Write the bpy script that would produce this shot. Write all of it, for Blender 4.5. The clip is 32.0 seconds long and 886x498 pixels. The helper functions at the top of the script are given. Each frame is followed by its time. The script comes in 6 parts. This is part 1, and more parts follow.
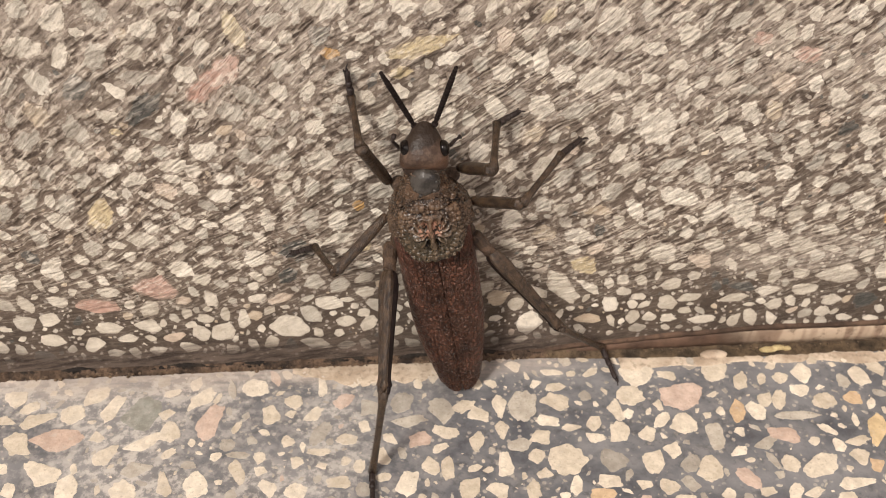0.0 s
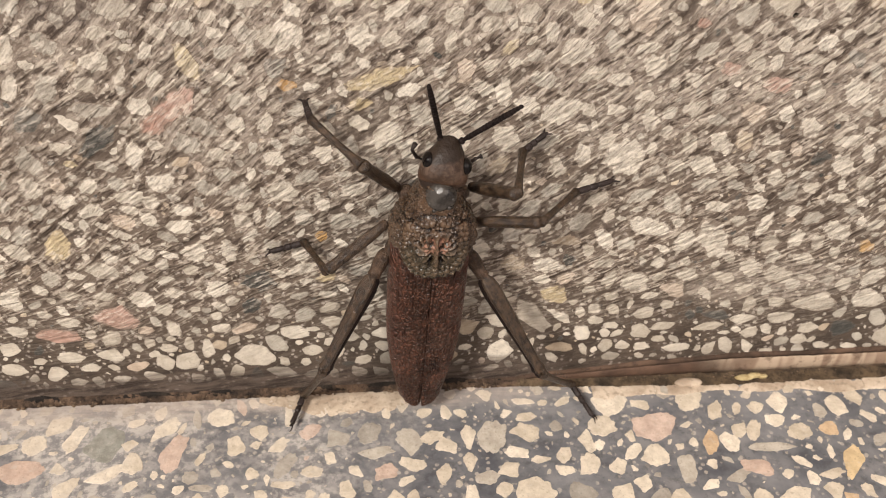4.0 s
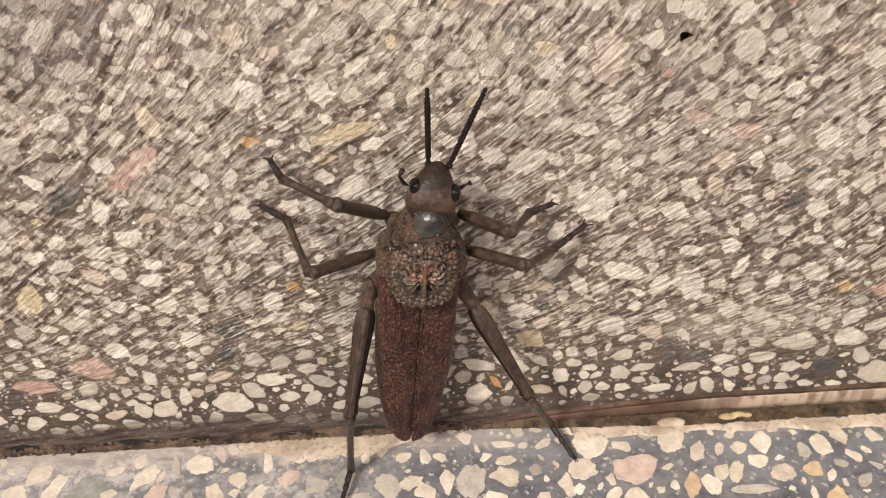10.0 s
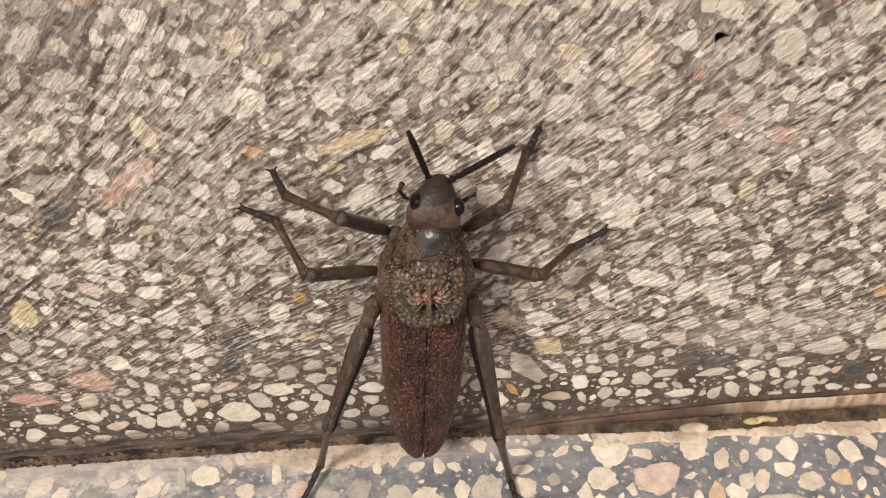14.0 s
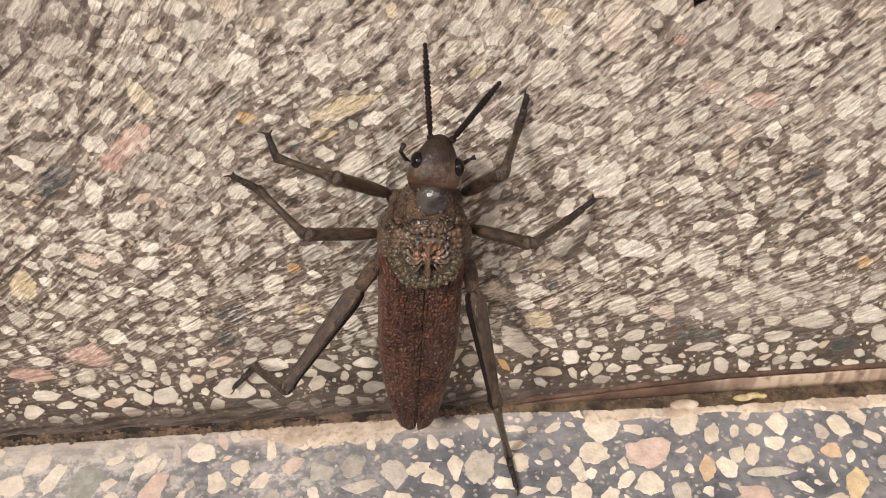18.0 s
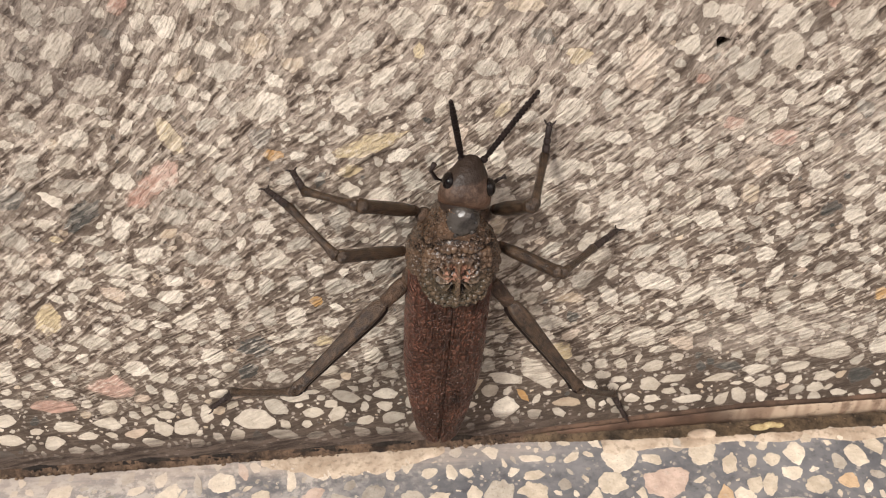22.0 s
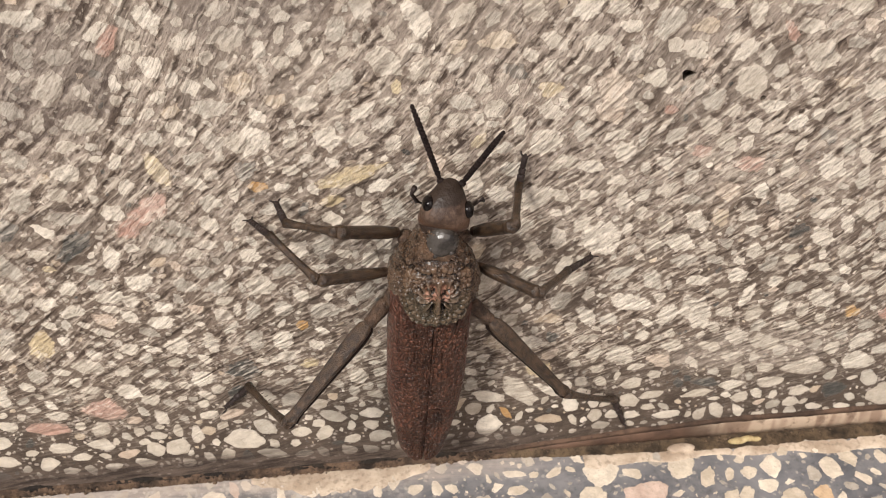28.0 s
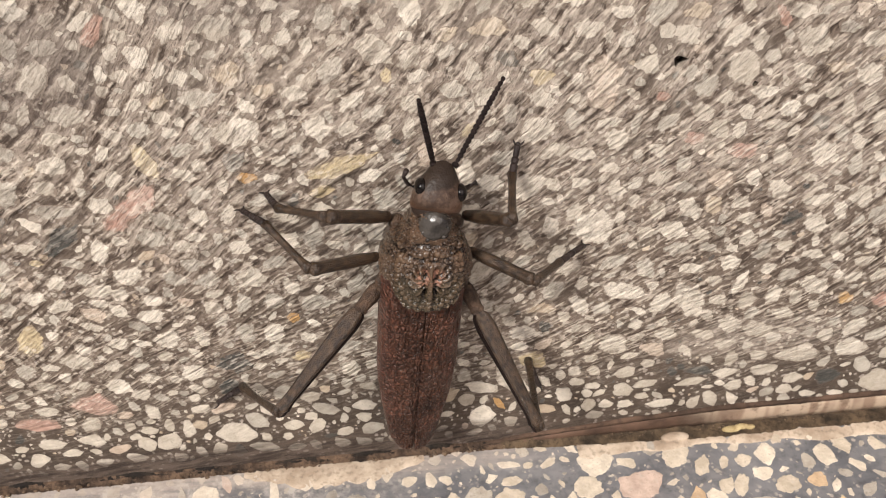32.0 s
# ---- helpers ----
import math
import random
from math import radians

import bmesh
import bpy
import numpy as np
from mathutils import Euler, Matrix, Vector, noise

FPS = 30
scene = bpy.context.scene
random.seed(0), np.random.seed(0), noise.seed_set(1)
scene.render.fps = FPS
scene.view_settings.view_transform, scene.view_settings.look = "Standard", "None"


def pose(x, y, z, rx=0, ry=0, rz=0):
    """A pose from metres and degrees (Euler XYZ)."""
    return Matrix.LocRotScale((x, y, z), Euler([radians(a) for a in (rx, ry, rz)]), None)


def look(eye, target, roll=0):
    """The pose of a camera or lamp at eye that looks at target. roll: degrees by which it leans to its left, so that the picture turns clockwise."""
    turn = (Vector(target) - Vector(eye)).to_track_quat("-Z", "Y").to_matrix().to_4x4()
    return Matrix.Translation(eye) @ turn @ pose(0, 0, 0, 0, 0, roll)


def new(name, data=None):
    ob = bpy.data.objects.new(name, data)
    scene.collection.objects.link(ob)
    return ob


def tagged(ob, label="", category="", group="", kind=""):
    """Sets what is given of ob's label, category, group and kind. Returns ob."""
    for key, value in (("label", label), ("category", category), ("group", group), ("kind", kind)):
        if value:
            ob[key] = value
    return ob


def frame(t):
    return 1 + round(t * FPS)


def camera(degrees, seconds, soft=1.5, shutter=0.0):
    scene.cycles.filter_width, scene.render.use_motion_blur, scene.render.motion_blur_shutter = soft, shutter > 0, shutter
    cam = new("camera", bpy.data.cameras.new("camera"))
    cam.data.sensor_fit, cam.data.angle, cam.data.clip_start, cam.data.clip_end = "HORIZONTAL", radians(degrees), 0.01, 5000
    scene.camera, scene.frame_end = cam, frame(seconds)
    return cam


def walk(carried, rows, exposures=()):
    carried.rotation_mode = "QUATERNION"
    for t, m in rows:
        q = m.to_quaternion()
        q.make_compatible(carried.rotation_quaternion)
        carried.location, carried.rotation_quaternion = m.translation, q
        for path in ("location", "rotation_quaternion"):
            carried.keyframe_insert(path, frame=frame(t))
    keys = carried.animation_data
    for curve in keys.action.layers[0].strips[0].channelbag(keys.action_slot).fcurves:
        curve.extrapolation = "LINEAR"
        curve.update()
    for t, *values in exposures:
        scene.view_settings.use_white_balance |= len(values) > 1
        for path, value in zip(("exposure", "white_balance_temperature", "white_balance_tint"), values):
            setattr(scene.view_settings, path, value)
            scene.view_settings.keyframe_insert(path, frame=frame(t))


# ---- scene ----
PATH = [
    (0, (-0.03037, -0.12246, 0.13351), (-0.01507, 0.02819, 0.00286), 1.801),
    (0.5, (-0.03118, -0.12037, 0.13498), (-0.01577, 0.02974, 0.00371), 1.873),
    (1, (-0.02949, -0.12132, 0.13479), (-0.01439, 0.02912, 0.00386), 1.765),
    (1.5, (-0.02852, -0.12053, 0.13512), (-0.01355, 0.02952, 0.00374), 1.758),
    (2, (-0.02806, -0.11878, 0.13549), (-0.01301, 0.03109, 0.00392), 1.776),
    (2.5, (-0.02637, -0.11827, 0.13609), (-0.01144, 0.03170, 0.00461), 1.771),
    (3, (-0.02513, -0.11854, 0.13586), (-0.01003, 0.03136, 0.00432), 1.793),
    (3.5, (-0.02504, -0.11802, 0.13776), (-0.01039, 0.03211, 0.00644), 1.668),
    (4, (-0.02384, -0.11700, 0.13597), (-0.00914, 0.03318, 0.00471), 1.721),
    (4.5, (-0.02188, -0.11626, 0.13688), (-0.00728, 0.03398, 0.00567), 1.639),
    (6.5, (-0.02190, -0.11089, 0.13407), (-0.00773, 0.03918, 0.00261), 1.304),
    (7, (-0.02144, -0.11054, 0.13270), (-0.00717, 0.03972, 0.00148), 1.145),
    (7.5, (-0.01998, -0.10860, 0.13252), (-0.00603, 0.04122, 0.00077), 1.022),
    (8, (-0.01795, -0.10921, 0.13266), (-0.00337, 0.04002, 0.00031), 0.989),
    (8.5, (-0.01280, -0.11346, 0.13772), (0.00039, 0.03717, 0.00682), 0.247),
    (9, (-0.01597, -0.11260, 0.14026), (-0.00468, 0.03817, 0.00934), 0.030),
    (9.5, (-0.01627, -0.11260, 0.14004), (-0.00520, 0.03838, 0.00934), -0.008),
    (10, (-0.01617, -0.11242, 0.14081), (-0.00508, 0.03870, 0.01027), -0.025),
    (10.5, (-0.01553, -0.11403, 0.14050), (-0.00411, 0.03698, 0.00986), 0.022),
    (11, (-0.01490, -0.11504, 0.13943), (-0.00406, 0.03581, 0.00857), -0.310),
    (11.5, (-0.01586, -0.11453, 0.13719), (-0.00493, 0.03710, 0.00724), -0.466),
    (12, (-0.01607, -0.11389, 0.13904), (-0.00473, 0.03802, 0.00944), -0.375),
    (12.5, (-0.01482, -0.11102, 0.14188), (-0.00382, 0.04034, 0.01162), -0.465),
    (13, (-0.01331, -0.10687, 0.14512), (-0.00318, 0.04092, 0.01076), -0.549),
    (13.5, (-0.01471, -0.10281, 0.14328), (-0.00470, 0.04297, 0.00672), -0.549),
    (14, (-0.01709, -0.10124, 0.14136), (-0.00714, 0.04395, 0.00418), -0.538),
    (14.5, (-0.01615, -0.10356, 0.14137), (-0.00613, 0.04173, 0.00429), -0.599),
    (16.5, (-0.01693, -0.10805, 0.13896), (-0.00676, 0.04125, 0.00627), -0.847),
    (17, (-0.01631, -0.10838, 0.13888), (-0.00607, 0.04123, 0.00655), -0.832),
    (17.5, (-0.01670, -0.10858, 0.13845), (-0.00658, 0.04049, 0.00549), -0.853),
    (18, (-0.01616, -0.10967, 0.13668), (-0.00612, 0.03979, 0.00416), -0.902),
    (18.5, (-0.01615, -0.10946, 0.13635), (-0.00604, 0.04016, 0.00403), -0.889),
    (19, (-0.01730, -0.10821, 0.13594), (-0.00707, 0.04179, 0.00404), -0.853),
    (19.5, (-0.01741, -0.10803, 0.13719), (-0.00734, 0.04259, 0.00600), -0.919),
    (20, (-0.01852, -0.10819, 0.13745), (-0.00824, 0.04273, 0.00661), -0.906),
    (20.5, (-0.01881, -0.10800, 0.13599), (-0.00838, 0.04291, 0.00515), -0.863),
    (21, (-0.01972, -0.10749, 0.13683), (-0.00957, 0.04323, 0.00576), -0.909),
    (21.5, (-0.01961, -0.10775, 0.13851), (-0.00942, 0.04347, 0.00801), -0.940),
    (22, (-0.01955, -0.10824, 0.13975), (-0.00915, 0.04308, 0.00940), -0.885),
    (22.5, (-0.01888, -0.10900, 0.14153), (-0.00843, 0.04300, 0.01197), -0.892),
    (23, (-0.01858, -0.10790, 0.14234), (-0.00850, 0.04418, 0.01285), -0.967),
    (23.5, (-0.01899, -0.10724, 0.14270), (-0.00877, 0.04509, 0.01351), -0.940),
    (24, (-0.01857, -0.10657, 0.14197), (-0.00835, 0.04569, 0.01268), -0.947),
    (24.5, (-0.01889, -0.10638, 0.14134), (-0.00868, 0.04602, 0.01223), -0.945),
    (25, (-0.01890, -0.10562, 0.14130), (-0.00860, 0.04681, 0.01223), -0.957),
    (25.5, (-0.01869, -0.10507, 0.14089), (-0.00842, 0.04756, 0.01206), -0.950),
    (27.5, (-0.01575, -0.10958, 0.14453), (-0.00544, 0.04256, 0.01512), -1.333),
    (28, (-0.01698, -0.11016, 0.14504), (-0.00607, 0.04193, 0.01561), -1.337),
    (28.5, (-0.01687, -0.11020, 0.14246), (-0.00607, 0.04175, 0.01288), -1.451),
    (29, (-0.01701, -0.10849, 0.14014), (-0.00522, 0.04356, 0.01075), -1.249),
    (29.5, (-0.01648, -0.10828, 0.14061), (-0.00370, 0.04331, 0.01078), -1.154),
    (30, (-0.01637, -0.10879, 0.14231), (-0.00375, 0.04249, 0.01210), -1.368),
    (30.5, (-0.01671, -0.10976, 0.14197), (-0.00392, 0.04149, 0.01174), -1.374),
    (31, (-0.01722, -0.10901, 0.14104), (-0.00430, 0.04222, 0.01080), -1.370),
    (31.5, (-0.01722, -0.10895, 0.14180), (-0.00450, 0.04227, 0.01153), -1.421),
    (32, (-0.01706, -0.10955, 0.14405), (-0.00437, 0.04135, 0.01340), -1.451),
]
BODY = [
    (0, -21.49, -0.00, 45.15, 9.35, 0.13),
    (0.5, -21.70, -0.00, 45.49, 8.53, 0.30),
    (1, -21.45, -0.00, 45.85, 7.71, 0.47),
    (1.5, -20.12, -0.00, 46.40, 6.00, 0.94),
    (2, -18.84, -0.00, 46.46, 4.29, 1.41),
    (2.5, -18.51, -0.01, 46.80, 2.87, 1.86),
    (3, -16.52, -0.01, 48.17, 1.44, 2.31),
    (3.5, -15.86, -0.01, 48.22, -0.33, 2.00),
    (4, -14.74, -0.01, 48.77, -2.10, 1.69),
    (4.5, -14.25, -0.01, 49.48, -2.22, 1.70),
    (6.5, -12.94, -0.01, 50.69, -2.72, 1.75),
    (7, -12.47, -0.01, 50.80, -2.84, 1.77),
    (7.5, -12.50, -0.00, 50.66, -2.71, 1.47),
    (8, -11.95, -0.00, 51.89, -2.57, 1.17),
    (8.5, -11.67, -0.00, 52.40, -2.95, 0.75),
    (9, -11.77, -0.00, 52.63, -3.33, 0.33),
    (9.5, -11.63, -0.00, 52.89, -3.38, 0.06),
    (10, -11.54, -0.00, 52.97, -3.42, -0.21),
    (10.5, -11.55, -0.00, 52.62, -2.57, -0.14),
    (11, -11.71, -0.00, 52.27, -1.73, -0.08),
    (11.5, -12.42, -0.00, 51.19, -1.20, -0.07),
    (12, -12.32, -0.00, 51.60, -0.67, -0.05),
    (12.5, -12.44, -0.00, 52.21, -0.89, -0.54),
    (13, -12.43, -0.00, 52.30, -1.12, -1.02),
    (13.5, -12.65, -0.00, 52.56, -1.45, -1.14),
    (14, -13.04, -0.00, 52.59, -1.79, -1.25),
    (14.5, -13.07, -0.00, 52.40, -2.05, -1.21),
    (16.5, -12.27, -0.00, 52.57, -3.08, -1.07),
    (17, -11.94, -0.00, 52.78, -3.34, -1.03),
    (17.5, -11.65, -0.00, 52.95, -3.37, -1.09),
    (18, -11.77, -0.00, 52.74, -3.40, -1.15),
    (18.5, -11.85, -0.00, 52.88, -3.60, -0.95),
    (19, -12.33, -0.00, 53.13, -3.81, -0.75),
    (19.5, -12.25, -0.00, 53.62, -3.08, -0.21),
    (20, -12.32, -0.00, 53.74, -2.35, 0.32),
    (20.5, -12.40, -0.00, 53.97, -2.44, 0.42),
    (21, -12.26, -0.00, 54.35, -2.53, 0.53),
    (21.5, -11.80, -0.00, 55.04, -2.93, 0.59),
    (22, -11.10, -0.00, 56.12, -3.34, 0.65),
    (22.5, -11.08, -0.00, 56.11, -2.98, 0.52),
    (23, -11.24, -0.00, 56.12, -2.63, 0.39),
    (23.5, -11.29, -0.00, 56.23, -2.59, 0.12),
    (24, -11.15, -0.00, 56.44, -2.54, -0.16),
    (24.5, -10.93, -0.00, 56.89, -2.70, -0.24),
    (25, -10.62, -0.00, 57.23, -2.86, -0.32),
    (25.5, -10.71, -0.00, 57.00, -3.05, -0.34),
    (27.5, -10.65, -0.00, 57.01, -3.83, -0.42),
    (28, -10.88, -0.00, 57.04, -4.02, -0.44),
    (28.5, -11.12, -0.00, 57.17, -4.12, -0.29),
    (29, -11.31, -0.00, 57.11, -4.21, -0.14),
    (29.5, -11.19, -0.00, 57.29, -4.13, -0.29),
    (30, -11.17, -0.00, 57.48, -4.05, -0.44),
    (30.5, -11.08, -0.00, 57.57, -4.28, -0.63),
    (31, -10.97, -0.00, 57.63, -4.50, -0.81),
    (31.5, -10.78, -0.00, 57.63, -4.63, -0.76),
    (32, -10.84, -0.00, 58.03, -4.76, -0.71),
]
FRONT_LEFT = [
    (0, (-7.9, 12.6, 10.7), (-8.6, 15.0, 1.0), (-8.4, 19.8, 1.1)),
    (1, (-8.1, 12.0, 11.7), (-9.1, 14.5, 2.1), (-9.2, 19.2, 0.9)),
    (2, (-9.8, 12.0, 10.7), (-12.5, 13.6, 1.2), (-12.6, 18.4, 0.7)),
    (3, (-10.4, 11.5, 11.0), (-15.4, 11.6, 2.4), (-16.1, 15.9, 0.3)),
    (4, (-10.8, 11.0, 11.6), (-17.5, 13.5, 4.8), (-18.6, 13.6, 0.1)),
    (4.5, (-11.1, 10.9, 11.5), (-17.4, 10.7, 3.8), (-19.4, 13.2, 0.2)),
    (6.5, (-11.9, 10.3, 11.4), (-18.8, 9.9, 4.3), (-20.6, 11.4, 0.2)),
    (7, (-12.0, 10.3, 11.3), (-19.5, 10.9, 4.9), (-21.2, 11.4, 0.3)),
    (8, (-12.5, 9.7, 11.6), (-19.8, 9.2, 4.9), (-21.5, 10.1, 0.4)),
    (9, (-12.5, 9.6, 11.7), (-19.6, 8.8, 4.8), (-22.0, 9.0, 0.6)),
    (10, (-12.5, 9.2, 12.1), (-19.5, 8.1, 5.2), (-21.7, 8.7, 0.8)),
    (11, (-12.0, 10.0, 11.8), (-19.2, 9.0, 4.9), (-21.5, 10.4, 0.8)),
    (12, (-11.6, 10.4, 11.7), (-18.5, 9.6, 4.6), (-21.0, 11.0, 0.7)),
    (13, (-11.7, 10.2, 11.8), (-18.8, 9.5, 4.9), (-21.1, 10.6, 0.8)),
    (14, (-11.4, 10.2, 12.2), (-18.3, 8.4, 5.2), (-20.2, 9.4, 0.8)),
    (17, (-12.1, 9.6, 12.1), (-19.2, 8.1, 5.3), (-21.3, 9.2, 1.0)),
    (18, (-12.4, 9.5, 11.9), (-19.9, 8.1, 5.5), (-21.4, 9.2, 1.0)),
    (19, (-12.7, 9.2, 12.0), (-19.6, 7.3, 5.1), (-21.4, 8.6, 0.8)),
    (20, (-12.6, 9.3, 11.9), (-19.3, 7.4, 4.9), (-21.2, 8.6, 0.6)),
    (21, (-12.7, 9.1, 12.1), (-19.4, 6.7, 5.1), (-21.0, 7.8, 0.7)),
    (22, (-13.2, 8.4, 12.1), (-20.2, 5.7, 5.5), (-22.1, 6.0, 1.0)),
    (23, (-13.3, 8.4, 11.9), (-19.9, 5.5, 5.1), (-22.0, 5.9, 0.7)),
    (24, (-13.1, 8.5, 12.1), (-20.1, 5.4, 5.7), (-21.9, 5.9, 1.1)),
    (25, (-13.8, 7.7, 11.9), (-20.7, 4.5, 5.5), (-22.5, 5.1, 0.9)),
    (28, (-13.6, 7.6, 12.1), (-20.7, 4.4, 5.9), (-22.4, 4.9, 1.2)),
    (29, (-13.5, 7.6, 12.4), (-19.9, 4.2, 5.5), (-22.1, 4.6, 1.1)),
    (30, (-13.5, 7.5, 12.4), (-20.1, 4.1, 5.8), (-22.0, 4.5, 1.2)),
    (31, (-13.8, 7.0, 12.4), (-20.1, 3.4, 5.5), (-22.4, 3.9, 1.2)),
    (32, (-13.8, 7.4, 12.1), (-20.4, 3.9, 5.5), (-22.4, 3.4, 1.0)),
]
FRONT_RIGHT = [
    (0, (10.4, 7.3, 14.0), (12.1, 7.5, 3.5), (16.0, 7.5, 0.6)),
    (1, (10.1, 7.4, 14.1), (12.3, 7.8, 3.7), (15.8, 7.6, 0.5)),
    (2, (10.7, 7.9, 13.3), (9.3, 5.6, 2.9), (12.4, 8.4, 0.5)),
    (3, (10.9, 8.3, 12.9), (6.8, 4.7, 3.7), (9.3, 7.2, 0.4)),
    (4, (11.1, 7.3, 13.5), (13.2, 6.7, 3.0), (17.0, 8.6, 0.5)),
    (4.5, (10.0, 11.0, 9.8), (13.5, 14.1, 0.0), (16.0, 17.9, 0.7)),
    (6.5, (12.6, 6.9, 12.0), (18.4, 3.9, 3.2), (22.6, 4.2, 1.1)),
    (7, (12.5, 6.1, 12.9), (17.3, 2.9, 3.8), (21.6, 3.5, 1.4)),
    (8, (12.3, 5.5, 13.4), (16.7, 2.1, 4.1), (20.9, 2.3, 1.6)),
    (9, (12.4, 5.3, 13.3), (16.5, 1.6, 4.1), (20.9, 2.0, 1.8)),
    (10, (11.7, 5.5, 13.7), (15.9, 1.7, 4.5), (20.2, 1.8, 2.0)),
    (11, (12.6, 5.1, 13.2), (17.6, 1.6, 4.4), (21.4, 1.5, 1.3)),
    (12, (10.5, 10.4, 10.9), (12.8, 12.1, 0.6), (15.1, 16.3, 1.0)),
    (13, (10.3, 10.2, 11.1), (13.8, 11.8, 1.1), (14.9, 16.4, 1.7)),
    (14, (9.9, 10.5, 11.1), (13.9, 11.4, 1.1), (15.2, 16.0, 1.7)),
    (17, (9.9, 10.1, 11.6), (13.5, 10.8, 1.5), (13.7, 15.7, 1.4)),
    (18, (9.8, 10.1, 11.8), (13.1, 10.6, 1.6), (13.7, 15.4, 1.3)),
    (19, (9.9, 10.0, 11.8), (12.6, 11.1, 1.5), (14.3, 15.6, 1.3)),
    (20, (10.1, 10.0, 11.6), (13.3, 10.4, 1.4), (14.4, 15.0, 1.0)),
    (21, (9.6, 9.9, 12.1), (13.2, 9.7, 2.0), (14.4, 14.2, 0.9)),
    (22, (9.5, 9.0, 13.2), (12.4, 9.1, 2.8), (12.9, 13.4, 0.9)),
    (23, (10.3, 9.2, 12.4), (12.9, 8.6, 2.0), (13.2, 13.3, 1.2)),
    (24, (10.3, 9.2, 12.4), (12.6, 8.3, 1.9), (13.2, 13.0, 1.5)),
    (25, (9.5, 8.8, 13.3), (11.9, 7.5, 2.9), (12.7, 11.8, 1.2)),
    (28, (10.0, 8.9, 12.8), (12.2, 8.0, 2.3), (12.7, 12.5, 1.5)),
    (29, (10.0, 8.9, 12.8), (12.3, 8.1, 2.3), (13.0, 12.7, 1.5)),
    (30, (10.4, 8.8, 12.7), (12.9, 7.8, 2.3), (13.0, 12.5, 1.7)),
    (31, (10.0, 8.0, 13.6), (12.3, 7.6, 3.2), (12.7, 11.9, 1.2)),
    (32, (10.5, 7.6, 13.6), (12.2, 7.4, 3.0), (12.8, 11.7, 1.4)),
]
MIDDLE_RIGHT = [
    (0, (14.0, 0.3, 14.1), (21.1, 1.9, 5.8), (25.2, 0.4, 0.4)),
    (1, (13.4, 0.9, 14.3), (20.5, 1.1, 5.8), (24.8, 0.9, 0.4)),
    (2, (16.6, -2.8, 11.4), (20.0, -2.6, 0.7), (21.1, 4.1, 1.9)),
    (3, (16.3, -9.4, 5.2), (15.6, 1.7, 6.6), (19.2, 0.6, 0.6)),
    (4, (15.5, 0.7, 11.9), (22.3, -0.7, 3.2), (28.9, -0.2, 0.7)),
    (4.5, (15.5, -0.2, 12.3), (21.9, -1.1, 3.2), (28.3, -0.7, 0.7)),
    (6.5, (15.0, -0.7, 13.2), (20.2, -2.6, 3.4), (26.6, -0.6, 1.0)),
    (7, (14.8, -0.5, 13.5), (20.4, -2.8, 4.1), (26.6, -1.3, 1.0)),
    (8, (14.6, -0.7, 13.8), (20.0, -3.4, 4.4), (26.2, -2.2, 1.1)),
    (9, (14.3, -0.3, 14.0), (20.4, -3.6, 5.2), (26.1, -2.3, 1.1)),
    (10, (14.5, -0.4, 13.8), (20.4, -4.5, 5.2), (26.0, -3.0, 1.0)),
    (11, (14.7, -0.9, 13.8), (20.5, -4.7, 5.0), (26.0, -3.2, 0.7)),
    (12, (14.6, -0.2, 13.6), (21.5, -3.2, 5.3), (26.8, -3.2, 0.7)),
    (13, (14.8, -0.2, 13.5), (22.1, -2.9, 5.5), (27.0, -3.4, 0.5)),
    (14, (14.9, -0.1, 13.2), (21.0, -3.4, 4.3), (27.1, -2.9, 0.9)),
    (17, (14.2, -0.4, 14.1), (20.7, -3.0, 5.4), (26.1, -2.7, 0.8)),
    (18, (14.1, -0.3, 14.1), (20.9, -3.0, 5.7), (26.0, -2.7, 0.8)),
    (19, (14.8, -0.6, 13.5), (20.5, -3.6, 4.3), (26.6, -2.8, 0.8)),
    (20, (14.8, -0.7, 13.6), (21.1, -3.8, 4.9), (26.8, -4.2, 0.7)),
    (21, (14.6, -1.0, 14.0), (20.5, -4.2, 5.0), (26.3, -4.4, 0.9)),
    (22, (14.3, -1.9, 14.5), (20.7, -5.0, 5.8), (25.7, -5.5, 0.8)),
    (23, (14.5, -1.9, 14.3), (20.8, -5.2, 5.7), (25.9, -6.3, 0.8)),
    (24, (14.5, -2.1, 14.3), (20.9, -5.9, 5.9), (25.6, -6.8, 0.7)),
    (25, (14.3, -2.3, 14.6), (21.0, -5.9, 6.4), (25.1, -7.3, 0.8)),
    (28, (14.4, -2.0, 14.4), (20.5, -5.5, 5.6), (25.6, -6.6, 0.8)),
    (29, (14.6, -2.1, 14.3), (20.6, -5.7, 5.5), (25.9, -6.4, 0.9)),
    (30, (15.0, -2.2, 13.9), (20.7, -6.6, 5.3), (26.1, -7.3, 0.7)),
    (31, (14.7, -2.3, 14.2), (21.0, -6.0, 5.7), (25.8, -6.8, 0.6)),
    (32, (14.7, -2.6, 14.3), (20.5, -6.7, 5.6), (25.5, -7.3, 0.7)),
]
